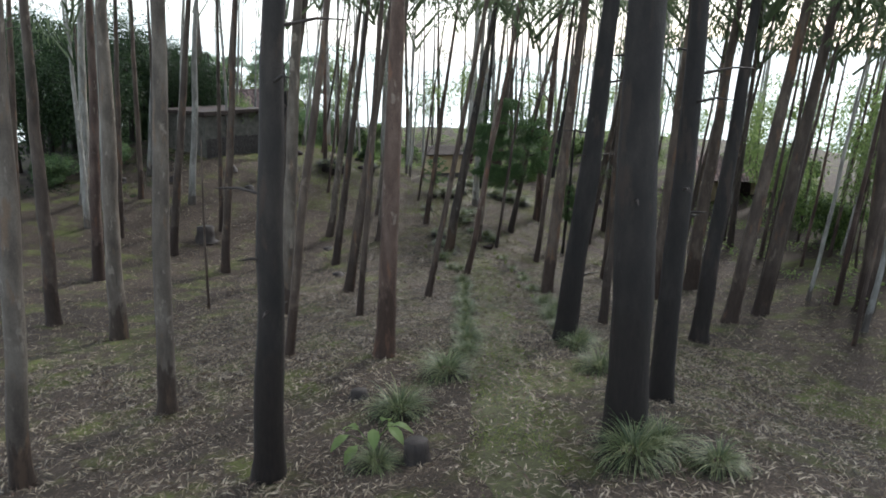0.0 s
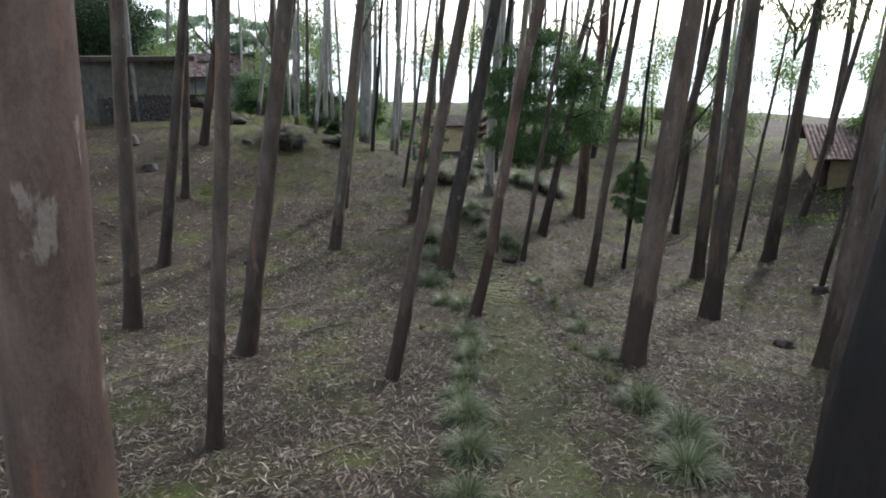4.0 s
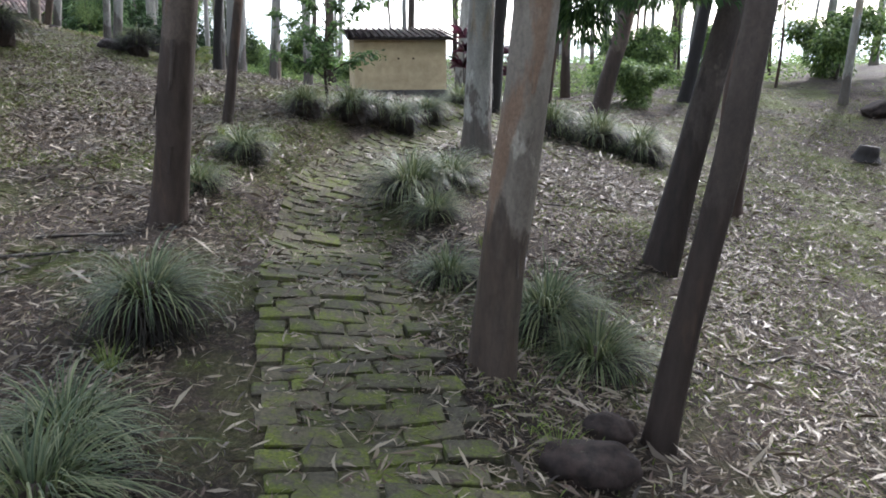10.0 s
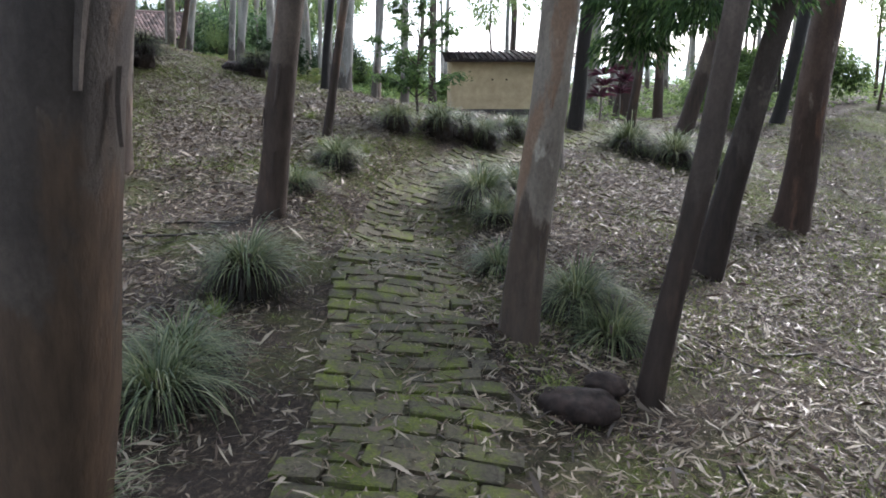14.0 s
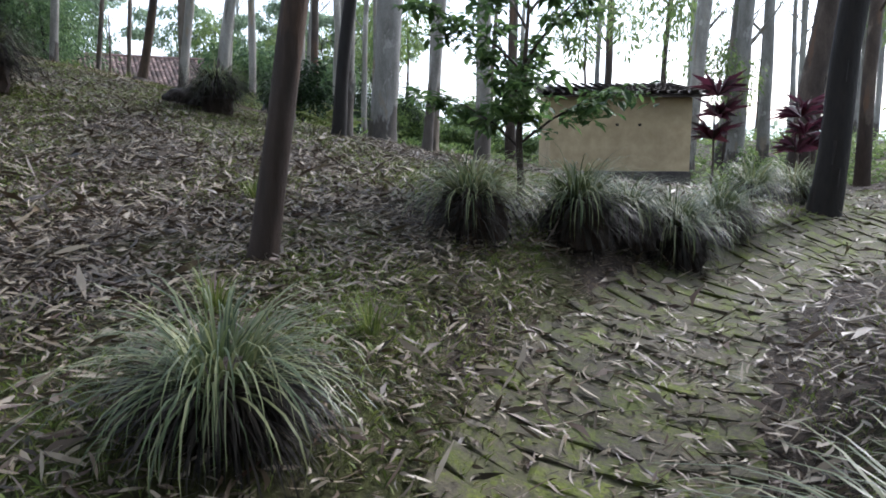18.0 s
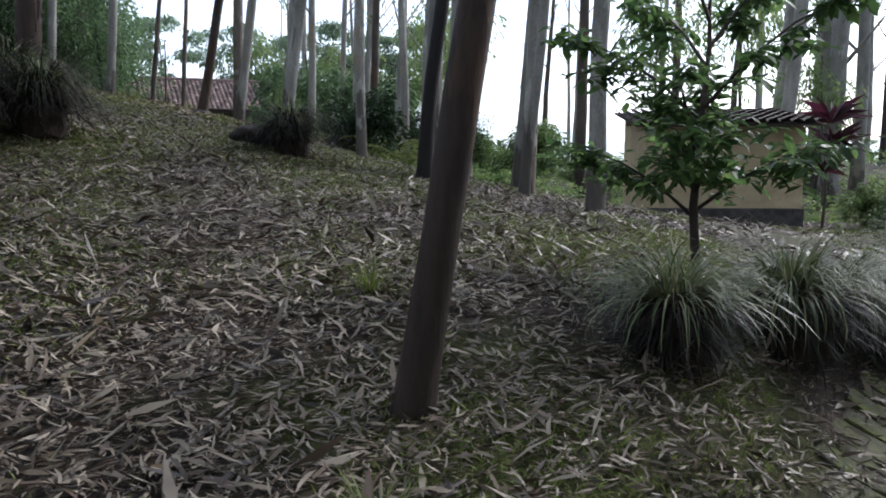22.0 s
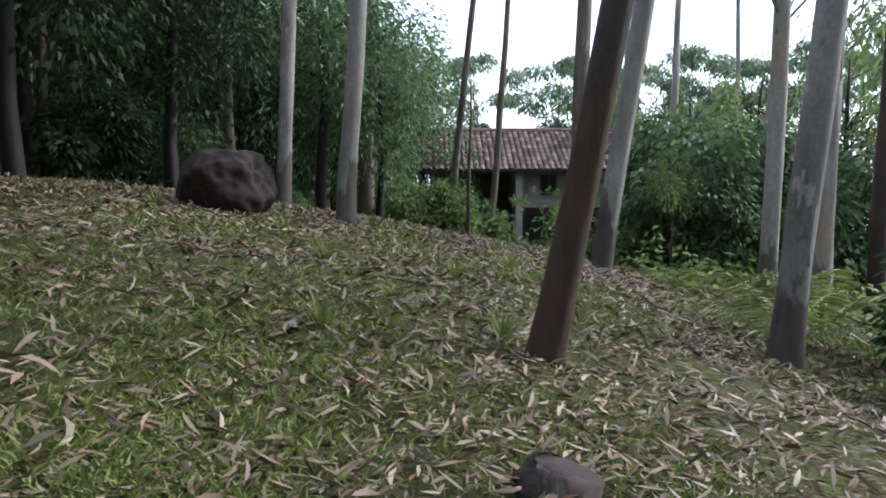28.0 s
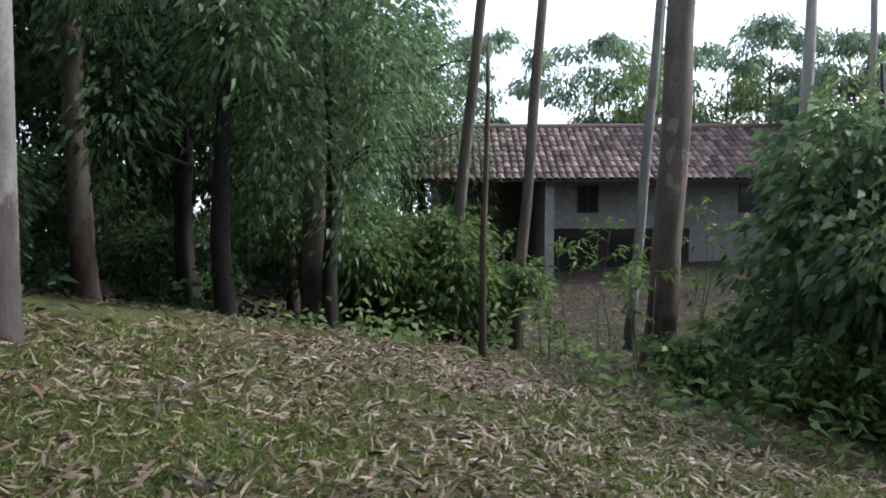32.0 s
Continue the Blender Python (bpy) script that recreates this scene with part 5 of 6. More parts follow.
# ---- grass clumps ----
def clump_mesh(n, length, seed, mat, lift=0.0, spread_w=0.14, first=(0.05, 0.75), bend=(1.3, 2.5), width=0.0075):
    """Strap blades that rise from the crown and arch over, six segments each."""
    r = np.random.default_rng(seed)
    a = r.uniform(0, 6.28, n)
    L = length * r.uniform(0.6, 1.2, n)
    phi0, turn = r.uniform(*first, n), r.uniform(*bend, n)
    rad = spread_w * np.sqrt(r.uniform(0, 1, n))
    c = np.stack([np.cos(a) * rad, np.sin(a) * rad, np.full(n, lift)], 1)
    out = np.stack([np.cos(a + r.normal(0, 0.3, n)), np.sin(a + r.normal(0, 0.3, n))], 1)
    side = np.stack([-out[:, 1], out[:, 0], np.zeros(n)], 1)
    w = width * r.uniform(0.7, 1.3, n)
    rows, seg = [], 6
    for i in range(seg + 1):
        t = i / seg
        k = (w * (1.0 - 0.9 * t * t))[:, None]
        rows.append(np.stack([c - side * k, c + side * k], 1))
        phi = phi0 + turn * t ** 1.3
        c = c + (L / seg)[:, None] * np.stack([np.sin(phi) * out[:, 0], np.sin(phi) * out[:, 1], np.cos(phi)], 1)
    v = np.stack(rows, 1).reshape(-1, 3)
    q = np.array([[2 * i, 2 * i + 1, 2 * i + 3, 2 * i + 2] for i in range(seg)], np.int32)
    f = (np.arange(n, dtype=np.int32)[:, None, None] * (2 * seg + 2) + q[None]).reshape(-1, 4)
    return mesh_of("tuft", v, f, mat)


BLADES = [clump_mesh(430, 0.72, s, M_GRASS, 0.1, 0.16, (0.05, 1.25), (1.7, 3.1), 0.0058) for s in (1, 2, 3)]
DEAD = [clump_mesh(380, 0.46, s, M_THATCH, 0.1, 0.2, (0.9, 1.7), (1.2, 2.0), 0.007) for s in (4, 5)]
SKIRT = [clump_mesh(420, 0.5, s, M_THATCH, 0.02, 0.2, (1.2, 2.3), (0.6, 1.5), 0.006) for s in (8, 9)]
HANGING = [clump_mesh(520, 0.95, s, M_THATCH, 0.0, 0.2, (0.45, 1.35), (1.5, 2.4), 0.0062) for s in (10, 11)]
SPROUTS = [clump_mesh(70, 0.3, s, M_SPROUT, 0.0, 0.07, (0.0, 0.6), (0.4, 1.2), 0.005) for s in (6, 7)]


def tussock_base(seed):
    bm = bmesh.new()
    bmesh.ops.create_icosphere(bm, subdivisions=3, radius=1)
    for v in bm.verts:
        n = noise.fractal(v.co * 1.8 + Vector((seed * 3.1, 0, 0)), 0.8, 2.0, 4)
        v.co *= 1 + 0.22 * n
        v.co.z = max(v.co.z, -0.6)
    me = bpy.data.meshes.new("root_mound")
    bm.to_mesh(me)
    bm.free()
    me.materials.append(M_EARTH)
    return me


MOUND = [tussock_base(s) for s in (1, 2)]


def grass_clump(x, y, size, tall=0.0):
    k = int(abs(x * 37 + y * 91))
    s = size / 0.58
    ob = thing("grass_clump", "arching clump of pale-edged strap grass on an earth tussock" if size > 0.45 else "small clump of green strap grass", "grass", (x, y, gz(x, y) - 0.03), k % 360, "grass clumps along the path")
    hung = tall > 0.3
    wide = 0.22 * s + tall * (0.08 if hung else 0.25)
    part("root_mound", MOUND[k % 2], ob, "dark earth tussock", loc=(0, 0, 0.04 * s + tall * 0.4), scale=(wide, wide, 0.15 * s + tall * (0.5 if hung else 0.75)))
    cap = s * (0.88 if hung else 0.96 if tall > 0.15 else 1.0)
    part("blade_tuft", BLADES[k % 3], ob, loc=(0, 0, tall * (0.92 if hung else 1.05)), scale=(cap, cap, cap * 0.9))
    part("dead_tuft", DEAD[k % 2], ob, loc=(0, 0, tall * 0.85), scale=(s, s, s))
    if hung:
        part("dead_skirt", HANGING[k % 2], ob, "long hanging skirt of dead dark blades, shade put into their colour", loc=(0, 0, tall * 0.95), rot=(0, 0, 1.0), scale=(s * 0.85, s * 0.85, tall * 1.75))
        part("dead_skirt", HANGING[(k + 1) % 2], ob, "long hanging skirt of dead dark blades, shade put into their colour", loc=(0, 0, tall * 0.6), rot=(0, 0, 2.2), scale=(s * 0.9, s * 0.9, tall * 1.4))
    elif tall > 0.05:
        part("dead_skirt", SKIRT[k % 2], ob, "hanging skirt of dead dark blades, shade put into their colour", loc=(0, 0, tall * 0.75), rot=(0, 0, 1.0), scale=(s * 0.9, s * 0.9, max(s * 0.8, tall * 1.6)))


grass_clump(0.14, 2.34, 0.55)
grass_clump(0.20, 5.56, 0.40)
grass_clump(0.51, 12.16, 0.40)
grass_clump(3.23, 6.67, 0.55)
grass_clump(3.20, 2.10, 0.60)
grass_clump(3.34, 14.90, 0.40)
grass_clump(0.34, 8.44, 0.50)
grass_clump(0.47, 13.83, 0.45)
grass_clump(0.49, 16.57, 0.45)
grass_clump(3.42, 9.59, 0.55)
grass_clump(3.44, 16.41, 0.30)
grass_clump(3.61, 7.99, 0.60)
grass_clump(0.02, 19.93, 0.50)
grass_clump(0.59, 12.81, 0.40)
grass_clump(-0.37, 19.08, 0.50)
grass_clump(-0.01, 16.98, 0.40)
grass_clump(2.95, 20.04, 0.30)
grass_clump(3.07, 17.65, 0.30)
grass_clump(-0.55, 23.50, 0.52, 0.2)
grass_clump(-0.43, 22.10, 0.45)
grass_clump(-0.30, 21.55, 0.50)
grass_clump(-1.12, 28.40, 0.46, 0.06)
grass_clump(-1.25, 26.95, 0.40)
grass_clump(-0.76, 31.05, 0.46, 0.2)
grass_clump(-0.10, 31.90, 0.53, 0.22)
grass_clump(0.70, 32.85, 0.55, 0.22)
grass_clump(1.08, 27.95, 0.66, 0.05)
grass_clump(1.60, 28.40, 0.56, 0.04)
grass_clump(1.38, 27.05, 0.42)
grass_clump(1.52, 25.20, 0.40)
grass_clump(2.30, 24.35, 0.55, 0.08)
grass_clump(2.60, 23.85, 0.50)
grass_clump(1.20, 33.90, 0.52, 0.1)
grass_clump(2.60, 37.20, 0.60, 0.1)
grass_clump(3.70, 33.70, 0.8, 0.1)
grass_clump(4.60, 33.50, 0.8, 0.1)
grass_clump(5.40, 33.30, 0.75, 0.1)
grass_clump(1.90, 36.20, 0.55, 0.08)
grass_clump(-7.55, 33.05, 0.56, 0.56)
grass_clump(-7.85, 34.10, 0.56, 0.56)
grass_clump(-7.10, 33.75, 0.54, 0.5)
grass_clump(-8.25, 33.50, 0.56, 0.58)
grass_clump(-5.25, 35.75, 0.5, 0.42)
grass_clump(-5.70, 36.40, 0.45, 0.16)
grass_clump(-1.60, -3.20, 0.75)
grass_clump(-0.55, -0.90, 0.75)
grass_clump(2.35, -6.85, 0.72)
grass_clump(2.85, -6.55, 0.6)
grass_clump(3.30, -0.40, 0.70)
grass_clump(3.50, 2.90, 0.60)
grass_clump(0.00, 0.90, 0.50)
grass_clump(0.10, 4.00, 0.50)
grass_clump(0.30, 7.00, 0.45)
grass_clump(-1.90, -5.90, 0.50)
grass_clump(3.60, -7.20, 0.50)
grass_clump(3.30, 4.90, 0.50)
grass_clump(0.40, 10.90, 0.40)
grass_clump(3.40, 12.60, 0.40)
grass_clump(0.25, 9.60, 0.40)
grass_clump(0.28, 32.50, 0.48, 0.2)


for x, y in ((-0.55, 22.9), (2.1, 22.4), (2.5, 21.0), (2.9, 18.9), (3.0, 16.9), (2.6, 20.0), (0.3, 10.2), (-0.6, 14.6), (2.9, 13.2), (-0.1, 18.2), (-1.6, 29.2), (-2.4, 31.2), (-0.9, 29.3), (3.2, 11.0), (-1.2, 21.4), (1.9, 26.1), (-11.4, 40.3), (-10.9, 41.2), (-12.6, 40.9), (-13.2, 42.6), (-12.1, 43.4), (-11.2, 42.4), (-9.7, 40.1), (-10.2, 39.2), (-14.9, 43.1), (-13.9, 40.4)):
    ob = thing("grass_sprout", "low tuft of fresh green grass", "grass", (x, y, gz(x, y)), x * 90, "low grass tufts")
    part("blade_tuft", SPROUTS[int(abs(x * 10)) % 2], ob, scale=(0.7, 0.7, 0.7))


# ---- stumps, rocks, fallen wood ----
def stump(x, y, r, h):
    k = int(abs(x * 17 + y * 13))
    ob = thing("tree_stump", "old dark cut tree stump in the leaf litter", "stump", (x, y, gz(x, y) - 0.06), k, "old stumps on the slope")
    v, f = tube([(0, 0, 0), (0, 0, 0.1), (0.02, 0, h * 0.6), (0.03, 0.01, h)], [r * 1.45, r * 1.15, r, r * 0.95], 14, 0.05, k, 0.08)
    part("bole", mesh_of("bole", v, f, BARK["k"], True), ob)


for x, y, r, h in ((-13.4, 22.4, 0.46, 0.85), (-15.2, 20.1, 0.26, 0.4), (-20.4, 28.7, 0.3, 0.35), (-17.2, 29.1, 0.35, 0.3), (-2.6, -2.0, 0.2, 0.25), (-1.2, -5.8, 0.22, 0.45), (-14.1, 31.1, 0.3, 0.35), (13.0, 22.0, 0.25, 0.3), (-6.7, 22.3, 0.22, 0.15),
                   (-5.5, 17.2, 0.24, 0.2), (-9.4, 33.15, 0.22, 0.25), (-12.5, 29.0, 0.25, 0.25), (-10.0, 31.2, 0.2, 0.25), (-16.0, 25.0, 0.28, 0.35), (-18.5, 23.5, 0.25, 0.3), (-8.56, 38.8, 0.13, 0.13), (-6.64, 40.6, 0.3, 0.32), (11.5, 36.0, 0.25, 0.35)):
    stump(x, y, r, h)


def rock(x, y, sx, sy, sz, label, turn=0.0):
    k = abs(x * 1.7 + y)
    bm = bmesh.new()
    bmesh.ops.create_icosphere(bm, subdivisions=5 if sx > 0.5 else 4, radius=1)
    for v in bm.verts:
        n = noise.fractal(v.co * 1.3 + Vector((k, 0, 0)), 1.1, 2.1, 3)
        v.co *= 1 + 0.24 * n + 0.035 * noise.fractal(v.co * 6 + Vector((0, k, 0)), 0.9, 2.1, 3)
        v.co = Vector((v.co.x * sx, v.co.y * sy, max(v.co.z, -0.75) * sz))
    q = np.random.default_rng(int(k * 10) + 4)
    for _ in range(7):
        d = Vector(q.normal(0, 1, 3))
        d = Vector((d.x / sx, d.y / sy, d.z / sz)).normalized()
        reach = max(v.co.dot(d) for v in bm.verts) * q.uniform(0.74, 0.9)
        for v in bm.verts:
            over = v.co.dot(d) - reach
            if over > 0:
                v.co -= d * over * 0.88
    for f in bm.faces:
        f.smooth = True
    me = bpy.data.meshes.new("boulder")
    bm.to_mesh(me)
    bm.free()
    me.materials.append(M_ROCK)
    ob = tagged(new("boulder", me), label, "rock")
    ob.matrix_basis = pose(x, y, gz(x, y) + sz * 0.45, 0, 0, turn)


rock(-14.15, 41.32, 0.54, 0.52, 0.44, "large dark weathered boulder on the grass", 30)
rock(-10.8, 37.2, 0.45, 0.3, 0.22, "dark boulder below the stone house", 40)
rock(2.25, 22.3, 0.26, 0.2, 0.14, "dark rock at the edge of the paved path")
rock(2.45, 22.75, 0.16, 0.12, 0.1, "grey rock at the edge of the paved path")
rock(13.4, 39.0, 0.42, 0.36, 0.32, "dark boulder on the slope", 10)
rock(9.2, 16.4, 0.4, 0.3, 0.16, "low dark rock among the litter", 20)
rock(-6.0, 36.1, 0.26, 0.2, 0.2, "dark root stump beside a grass clump", 20)


def branch(x, y, length, turn, r=0.025, label="fallen bare branch lying on the leaf litter"):
    k = int(abs(x * 41 + y * 23))
    q = np.random.default_rng(k)
    c, s = math.cos(radians(turn)), math.sin(radians(turn))
    pts = []
    for t in np.linspace(-0.5, 0.5, 6):
        px, py = c * t * length + q.normal(0, 0.02) * length, s * t * length + q.normal(0, 0.02) * length
        pts.append((px, py, gz(x + px, y + py) - gz(x, y) + r * 0.8))
    v, f = tube(pts, r * np.linspace(1.0, 0.45, 6), 7, 0.05, k)
    ob = tagged(new("fallen_branch", mesh_of("fallen_branch", v, f, M_TWIG, True)), label, "branch", "fallen branches")
    ob.location = (x, y, gz(x, y))


for row in ((-10.9, 40.37, 0.8, 52, 0.018), (-10.7, 40.66, 0.32, 44, 0.016), (-10.25, 39.05, 0.28, 140, 0.035), (-2.0, 24.9, 1.2, 5, 0.02), (-1.8, 25.4, 0.9, 12, 0.018), (-3.6, 30.0, 0.5, 40, 0.022), (-3.65, 29.8, 0.5, 25, 0.018),
            (-3.0, 15.2, 1.6, 30, 0.025), (-4.6, 17.6, 1.4, 10, 0.03), (-2.2, 20.2, 1.2, 160, 0.02), (3.5, 24.4, 1.1, -30, 0.02), (4.4, 24.9, 0.9, 40, 0.02), (3.3, 21.6, 1.0, 100, 0.02), (2.9, 24.5, 1.3, 120, 0.016), (5.4, 23.6, 1.0, 20, 0.02)):
    branch(*row)
for row in ((-6.5, 12.6, 1.3, 60, 0.022), (-5.0, 5.4, 1.5, 15, 0.025), (-7.6, 14.5, 1.2, -20, 0.02), (-2.9, 33.2, 0.7, 60, 0.02), (-4.9, 31.6, 0.8, 20, 0.02), (-2.4, 29.5, 0.5, 90, 0.02), (-2.7, 30.8, 0.45, -40, 0.018), (-12.4, 43.4, 0.9, 20, 0.02), (-12.0, 42.2, 1.0, 110, 0.02),
            (2.0, 8.4, 0.9, 20, 0.018), (-1.5, 7.5, 1.2, 40, 0.02), (-6.2, 36.6, 0.9, 30, 0.02), (-5.3, 36.3, 0.9, -20, 0.02)):
    branch(*row)
twigs = np.random.default_rng(15)
for _ in range(90):
    y = twigs.uniform(0, 40)
    x = float(path_x(min(y, 33))) + twigs.choice([-1, 1]) * twigs.uniform(1.0, 7.5)
    branch(x, y, twigs.uniform(0.3, 0.9), twigs.uniform(0, 180), twigs.uniform(0.008, 0.016), "thin fallen twig on the leaf litter")


# ---- leaf litter: long curled eucalypt leaves, thickest along the way ----
def litter(name, n, xr, yr, length, seed, label, keep=None, thin=1.0, mat=None, curl=False, patchy=0.65):
    r = np.random.default_rng(seed)
    x, y = r.uniform(*xr, n) + r.normal(0, 0.7, n), r.uniform(*yr, n) + r.normal(0, 0.7, n)
    bare = np.sin(x * 1.7 + 2.1 * np.sin(y * 0.9)) * np.sin(y * 1.5 + 1.7 * np.sin(x * 0.8)) + 0.5 * np.sin(x * 4.3 - y * 3.1)
    m = (bare > -0.45) | (r.uniform(0, 1, n) > patchy)
    if keep is not None:
        m &= keep(x, y, r)
    x, y = x[m], y[m]
    n = len(x)
    L = length * r.uniform(0.5, 1.3, n)
    W = L * r.uniform(0.045, 0.085, n) * thin
    a = r.uniform(0, 6.28, n)
    tilt = r.normal(0, 0.3, n)
    roll = r.normal(0, 0.6, n)
    bow = r.normal(0, 0.12 if curl else 0.085, n) * L
    d = np.stack([np.cos(a), np.sin(a)], 1)
    s = np.stack([-np.sin(a), np.cos(a)], 1)
    z0 = ground(x, y) + r.uniform(0.004, 0.03, n)
    rows = []
    steps = ((-0.5, 0.12), (-0.2, 0.9), (0.15, 1.0), (0.5, 0.08)) if curl else ((-0.5, 0.1), (-0.02, 1.0), (0.5, 0.08))
    for t, w in steps:
        cx = x + d[:, 0] * t * L + s[:, 0] * bow * (0.25 - t * t) * 4
        cy = y + d[:, 1] * t * L + s[:, 1] * bow * (0.25 - t * t) * 4
        cz = z0 + tilt * t * L + np.abs(tilt) * 0.5 * L + np.abs(bow) * 0.2 * t * t * 4 + 0.004
        ww, wz = W * w * np.cos(roll), W * w * np.sin(roll)
        rows.append(np.stack([np.stack([cx - s[:, 0] * ww, cy - s[:, 1] * ww, cz - wz + np.abs(wz)], 1), np.stack([cx + s[:, 0] * ww, cy + s[:, 1] * ww, cz + wz + np.abs(wz)], 1)], 1))
    v = np.stack(rows, 1).reshape(-1, 3)
    m = len(steps)
    q = np.array([[2 * i, 2 * i + 1, 2 * i + 3, 2 * i + 2] for i in range(m - 1)], np.int32)
    f = (np.arange(n, dtype=np.int32)[:, None, None] * 2 * m + q[None]).reshape(-1, 4)
    tagged(new(name, mesh_of(name, v, f, mat or M_LITTER)), label, "litter", kind="stuff")


def clear_path(share):
    """Fewer leaves on the paving, and on the bare strip of earth beside it."""
    return lambda x, y, r: ((y < 20) | (y > 24.6) | (x - path_x(y) > -0.6) | (x - path_x(y) < -1.2) | (r.uniform(0, 1, len(x)) < 0.3)) & ((np.abs(x - path_x(y)) > 0.62) | (y > 33.4) | (r.uniform(0, 1, len(x)) < np.where(y < 17, share * 2.0, np.where(y > 26.5, 1.0, share))))


DRY = "fallen eucalyptus leaves, dry and pale brown"
litter("leaf_litter", 72000, (-5.5, 6), (19.5, 31.5), 0.09, 1, DRY, clear_path(0.85), 1.1, None, True, 0.5)
litter("leaf_litter", 105000, (-9.5, -0.8), (28.4, 37.5), 0.07, 2, DRY, None, 1.15, None, True, 0.3)
litter("leaf_litter", 84000, (-17.5, -7.5), (37.5, 49), 0.09, 3, "fallen eucalyptus leaves among short grass", None, 1.25, M_OLDLITTER, True, 0.6)
litter("leaf_litter", 26000, (-30, -13), (47, 62), 0.12, 8, "fallen leaves under the trees below the knoll", None, 1.3, M_OLDLITTER)
litter("leaf_litter", 62000, (-9, 9), (2, 19.5), 0.135, 4, "fallen eucalyptus leaves on the wooded slope", clear_path(0.4))
litter("leaf_litter", 50000, (-19, 16), (-2, 35), 0.17, 5, "fallen eucalyptus leaves on the far slope", clear_path(0.4), 1.3)
litter("leaf_litter", 42000, (-13, 11), (-12, 3), 0.15, 7, "fallen eucalyptus leaves on the upper slope", clear_path(0.5), 1.3)
litter("leaf_litter", 9000, (5.5, 15), (17, 40), 0.13, 9, "fallen eucalyptus leaves on the open slope", None, 1.3, None, False, 0.5)
litter("leaf_litter", 15000, (-4, 12), (30, 45), 0.14, 6, "fallen eucalyptus leaves below the shed", clear_path(0.4))


# ---- short grass and moss growing through the litter ----
def turf(name, n, xr, yr, h, seed, label, keep=None):
    r = np.random.default_rng(seed)
    x, y = r.uniform(*xr, n), r.uniform(*yr, n)
    patch = np.sin(x * 0.9 + 1.3 * np.sin(y * 0.7)) * np.sin(y * 1.1 + 0.8 * np.sin(x * 1.3)) + 0.4 * np.sin(x * 3.1 + y * 2.3)
    m = patch > r.uniform(-0.6, 1.0, n)
    if keep is not None:
        m &= keep(x, y, r)
    x, y = x[m], y[m]
    n = len(x)
    a = r.uniform(0, 6.28, n)
    d = np.stack([np.cos(a) * 0.8, np.sin(a) * 0.8, r.uniform(0.5, 1.6, n)], 1)
    v, f = leaves(np.stack([x, y, ground(x, y)], 1), d, h, h * 0.055, seed, 0.25)
    tagged(new(name, mesh_of(name, v, f, M_SPROUT)), label, "grass", kind="stuff")


turf("short_grass", 300000, (-18, -7.5), (37.5, 49.5), 0.085, 21, "short green grass on the knoll")
turf("path_moss", 16000, (-1.2, 3.4), (25.8, 35), 0.035, 29, "thin moss between the paving blocks", lambda x, y, r: np.abs(x - path_x(y)) < 0.62)
turf("moss_patch", 5000, (-0.95, -0.2), (25.3, 26.9), 0.05, 28, "bright mossy growth at the edge of the paving")
turf("short_grass", 60000, (-28, -13), (47, 61), 0.1, 27, "short green grass in the clearing below the knoll")
turf("short_grass", 230000, (-10, -0.3), (27.5, 38), 0.08, 22, "thin short grass through the litter")
turf("short_grass", 170000, (1, 15), (20, 43), 0.085, 25, "green grass on the open slope", lambda x, y, r: np.abs(x - path_x(y)) > 0.75)
turf("short_grass", 80000, (-6, 14), (14, 34), 0.06, 23, "thin short grass through the litter", lambda x, y, r: np.abs(x - path_x(y)) > 0.75)
turf("short_grass", 16000, (-9, 10), (0, 16), 0.07, 24, "thin short grass through the litter", lambda x, y, r: np.abs(x - path_x(y)) > 0.75)
turf("short_grass", 120000, (-1.5, 3), (-12, 17.5), 0.085, 26, "thin mossy grass along the old track", lambda x, y, r: np.abs(x - path_x(y)) < 0.75)


# ---- paved path of long blocks in courses ----
def paver_shape(seed):
    r = np.random.default_rng(seed)
    bm = box(-0.5, -0.5, -0.5, 0.5, 0.5, 0.5)
    bmesh.ops.bevel(bm, geom=[e for e in bm.edges if e.verts[0].co.z > 0 or e.verts[1].co.z > 0], offset=0.06, segments=1, affect="EDGES")
    for v in bm.verts:
        v.co += Vector(r.normal(0, 0.032, 3))
    me = bpy.data.meshes.new("paver")
    bm.to_mesh(me)
    bm.free()
    me.materials.append(M_PAVER)
    return me


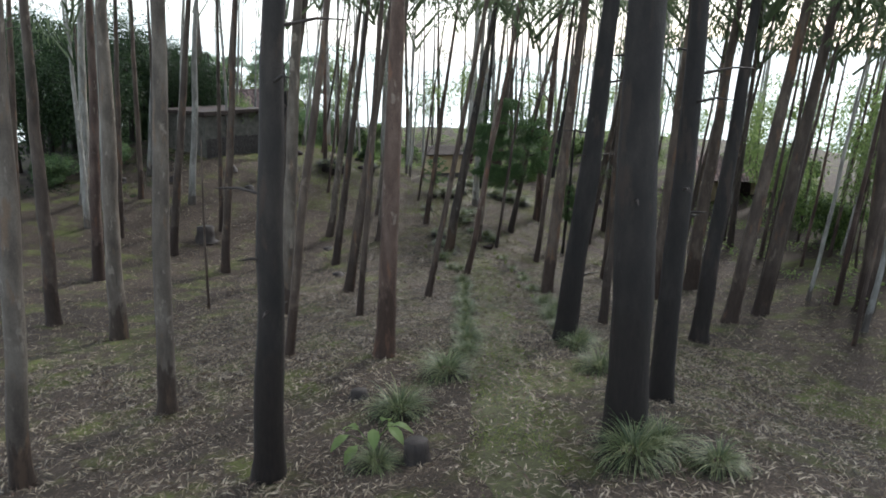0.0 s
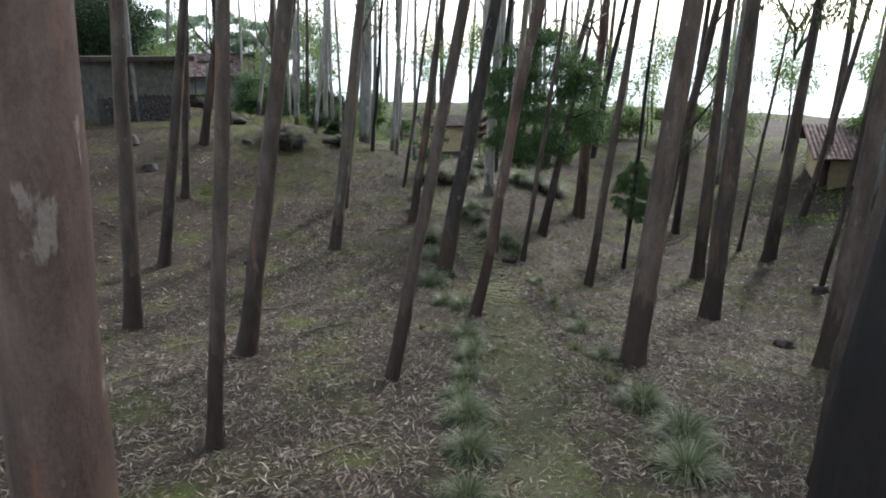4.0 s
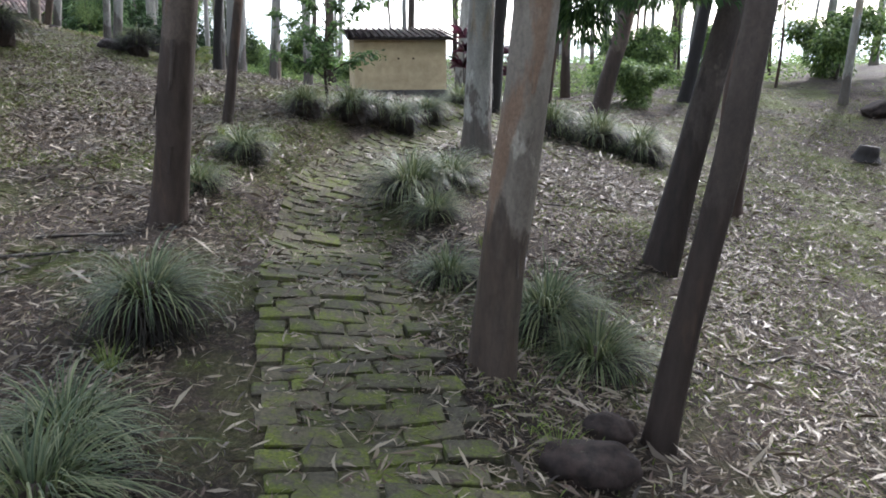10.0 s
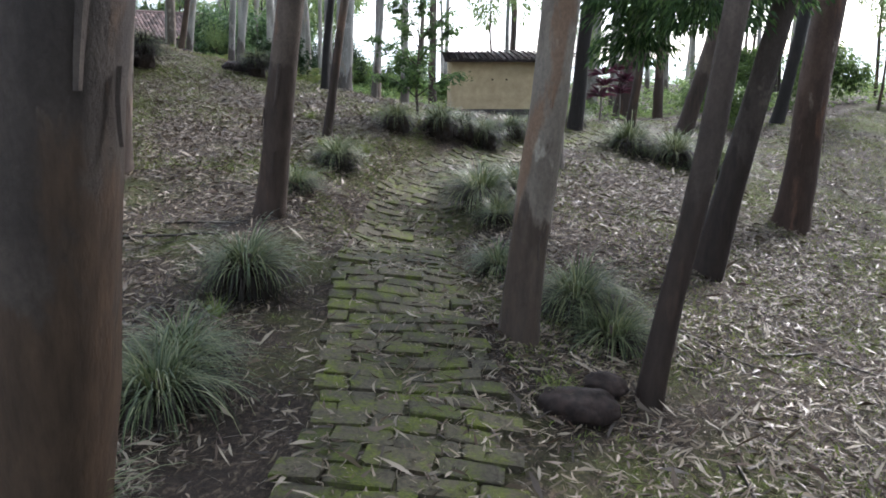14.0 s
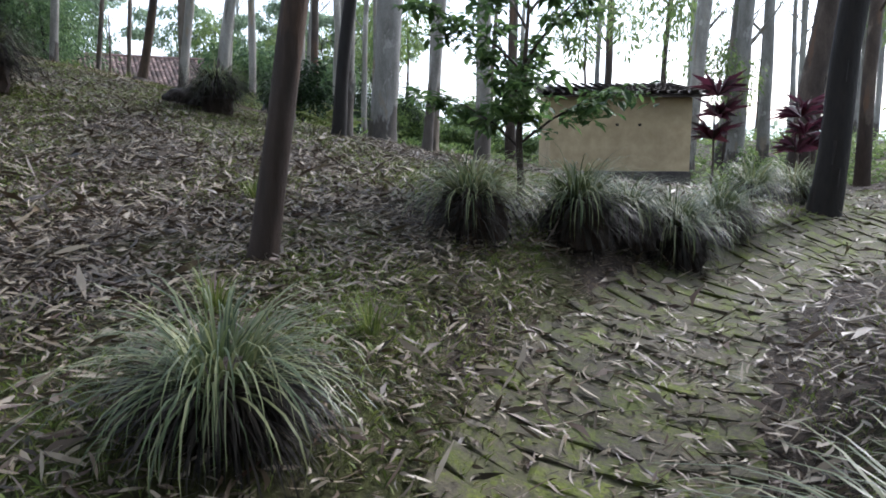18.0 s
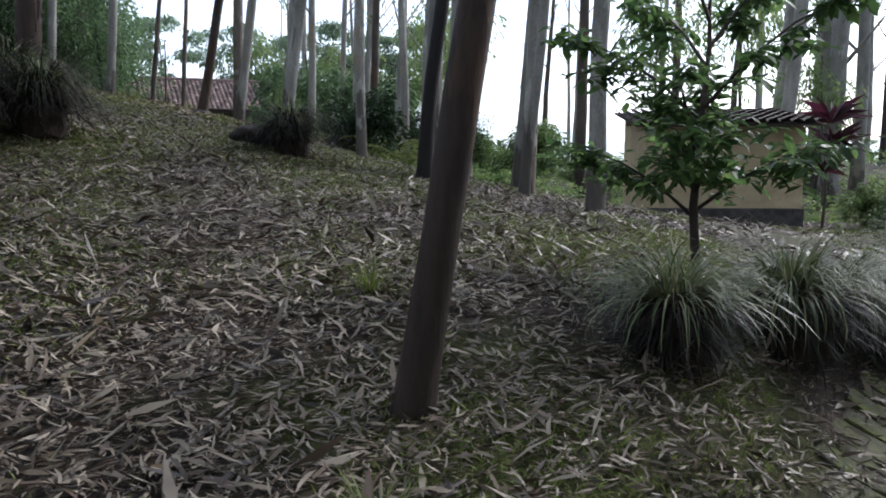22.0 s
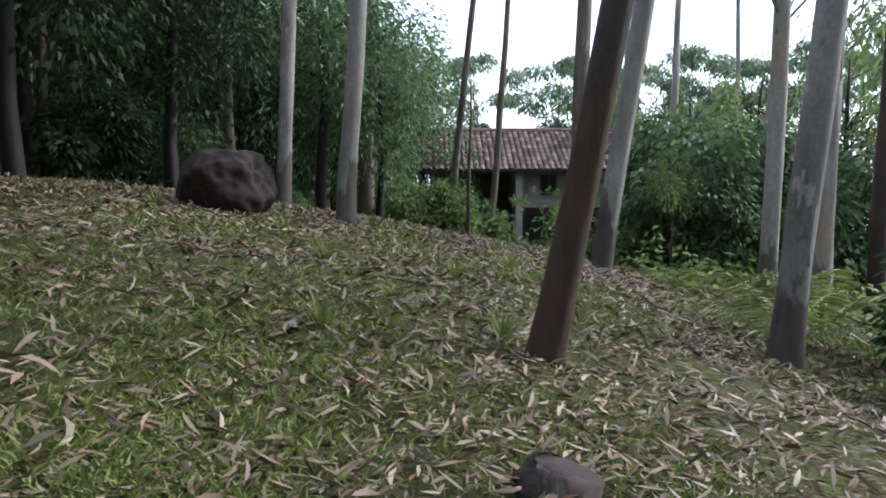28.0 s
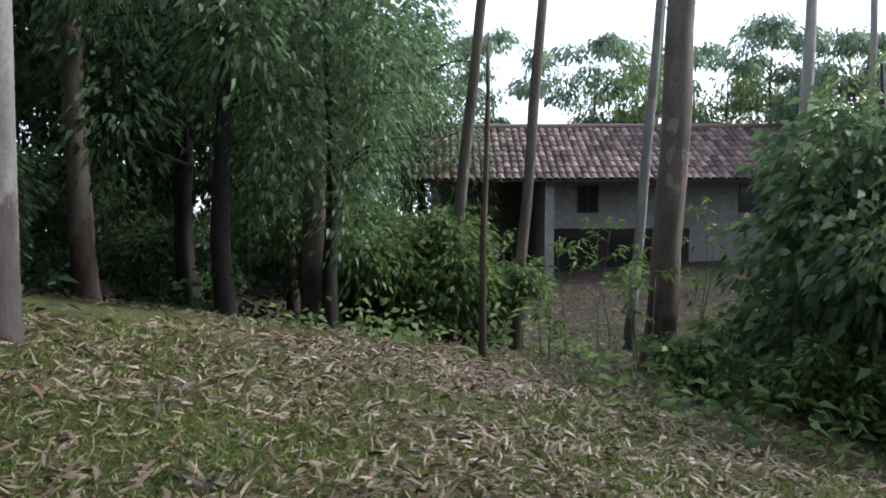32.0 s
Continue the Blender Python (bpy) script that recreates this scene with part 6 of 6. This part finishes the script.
def paved_path():
    bed_y = np.arange(14, 36.5, 0.25)
    vs, fs = [], []
    for i, y in enumerate(bed_y):
        cx = float(path_x(y))
        for dx in (-0.72, -0.3, 0.3, 0.72):
            vs.append((cx + dx, y, gz(cx + dx, y) + (0.008 if abs(dx) < 0.5 else -0.03)))
        if i:
            for j in range(3):
                a = (i - 1) * 4 + j
                fs.append((a, a + 1, a + 5, a + 4))
    road = tagged(new("path", mesh_of("path", vs, fs, M_TRACK, True)), "narrow mossy path paved with long worn blocks", "path", kind="structure")
    track_v, track_f = [], []
    for i, y in enumerate(np.arange(-14, 18.5, 0.25)):
        cx = float(path_x(y))
        for dx in (-0.8, -0.5, 0.0, 0.5, 0.8):
            ox = cx + dx + 0.12 * math.sin(y * 2.1 + dx)
            track_v.append((ox, y, gz(ox, y) + (0.016 if abs(dx) < 0.6 else -0.03)))
        if i:
            for j in range(4):
                a = (i - 1) * 5 + j
                track_f.append((a, a + 1, a + 6, a + 5))
    part("mossy_track", mesh_of("mossy_track", track_v, track_f, M_TRACK, True), road, "mossy worn earth of the old track")
    shapes = [paver_shape(s) for s in range(6)]
    r = np.random.default_rng(3)
    far_v, far_f, base = [], [], 0
    y, row, made = 14.0, 0, 0
    while y < 36.4:
        cx = float(path_x(y))
        slope = float(path_x(y + 0.3) - path_x(y - 0.3)) / 0.6
        turn = -math.atan(slope)
        x = -0.62 - (0.2 if row % 2 else 0.0) + r.uniform(-0.03, 0.03)
        while x < 0.5:
            w = r.uniform(0.33, 0.43)
            lo, hi = max(x, -0.64 + r.uniform(-0.03, 0.03)), min(x + w, 0.64 + r.uniform(-0.03, 0.03))
            if hi - lo > 0.12:
                mx = (lo + hi) / 2
                px, py = cx + mx * math.cos(turn), y + mx * math.sin(turn) + r.normal(0, 0.006)
                up = Vector((-(gz(px + 0.15, py) - gz(px - 0.15, py)) / 0.3, -(gz(px, py + 0.15) - gz(px, py - 0.15)) / 0.3, 1)).normalized()
                across = Vector((math.cos(turn + r.normal(0, 0.02)), math.sin(turn + r.normal(0, 0.02)), 0))
                along = up.cross(across).normalized()
                across = along.cross(up)
                rot = Matrix((across, along, up)).transposed().to_euler()
                rot.x += r.normal(0, 0.035)
                rot.y += r.normal(0, 0.03)
                z = gz(px, py) + 0.0 + r.normal(0, 0.009) - 0.01 * min(max((y - 28.0) / 2.0, 0), 1) - 0.02 * min(max((18 - y) / 2, 0), 1)
                dims = (hi - lo - 0.028, r.uniform(0.168, 0.186), 0.07)
                if 19.5 < y < 33 and made < 300:
                    part("paver", shapes[r.integers(6)], road, loc=(px, py, z), rot=rot, scale=dims)
                    made += 1
                else:
                    m = Matrix.LocRotScale((px, py, z), rot, dims)
                    me = shapes[r.integers(6)]
                    far_v += [tuple(m @ v.co) for v in me.vertices]
                    far_f += [tuple(i + base for i in p.vertices) for p in me.polygons]
                    base += len(me.vertices)
            x += w
        y += 0.2 * math.cos(turn)
        row += 1
    rest = part("pavers", mesh_of("pavers", far_v, far_f, M_PAVER), road)
    tagged(rest, kind="stuff")


paved_path()
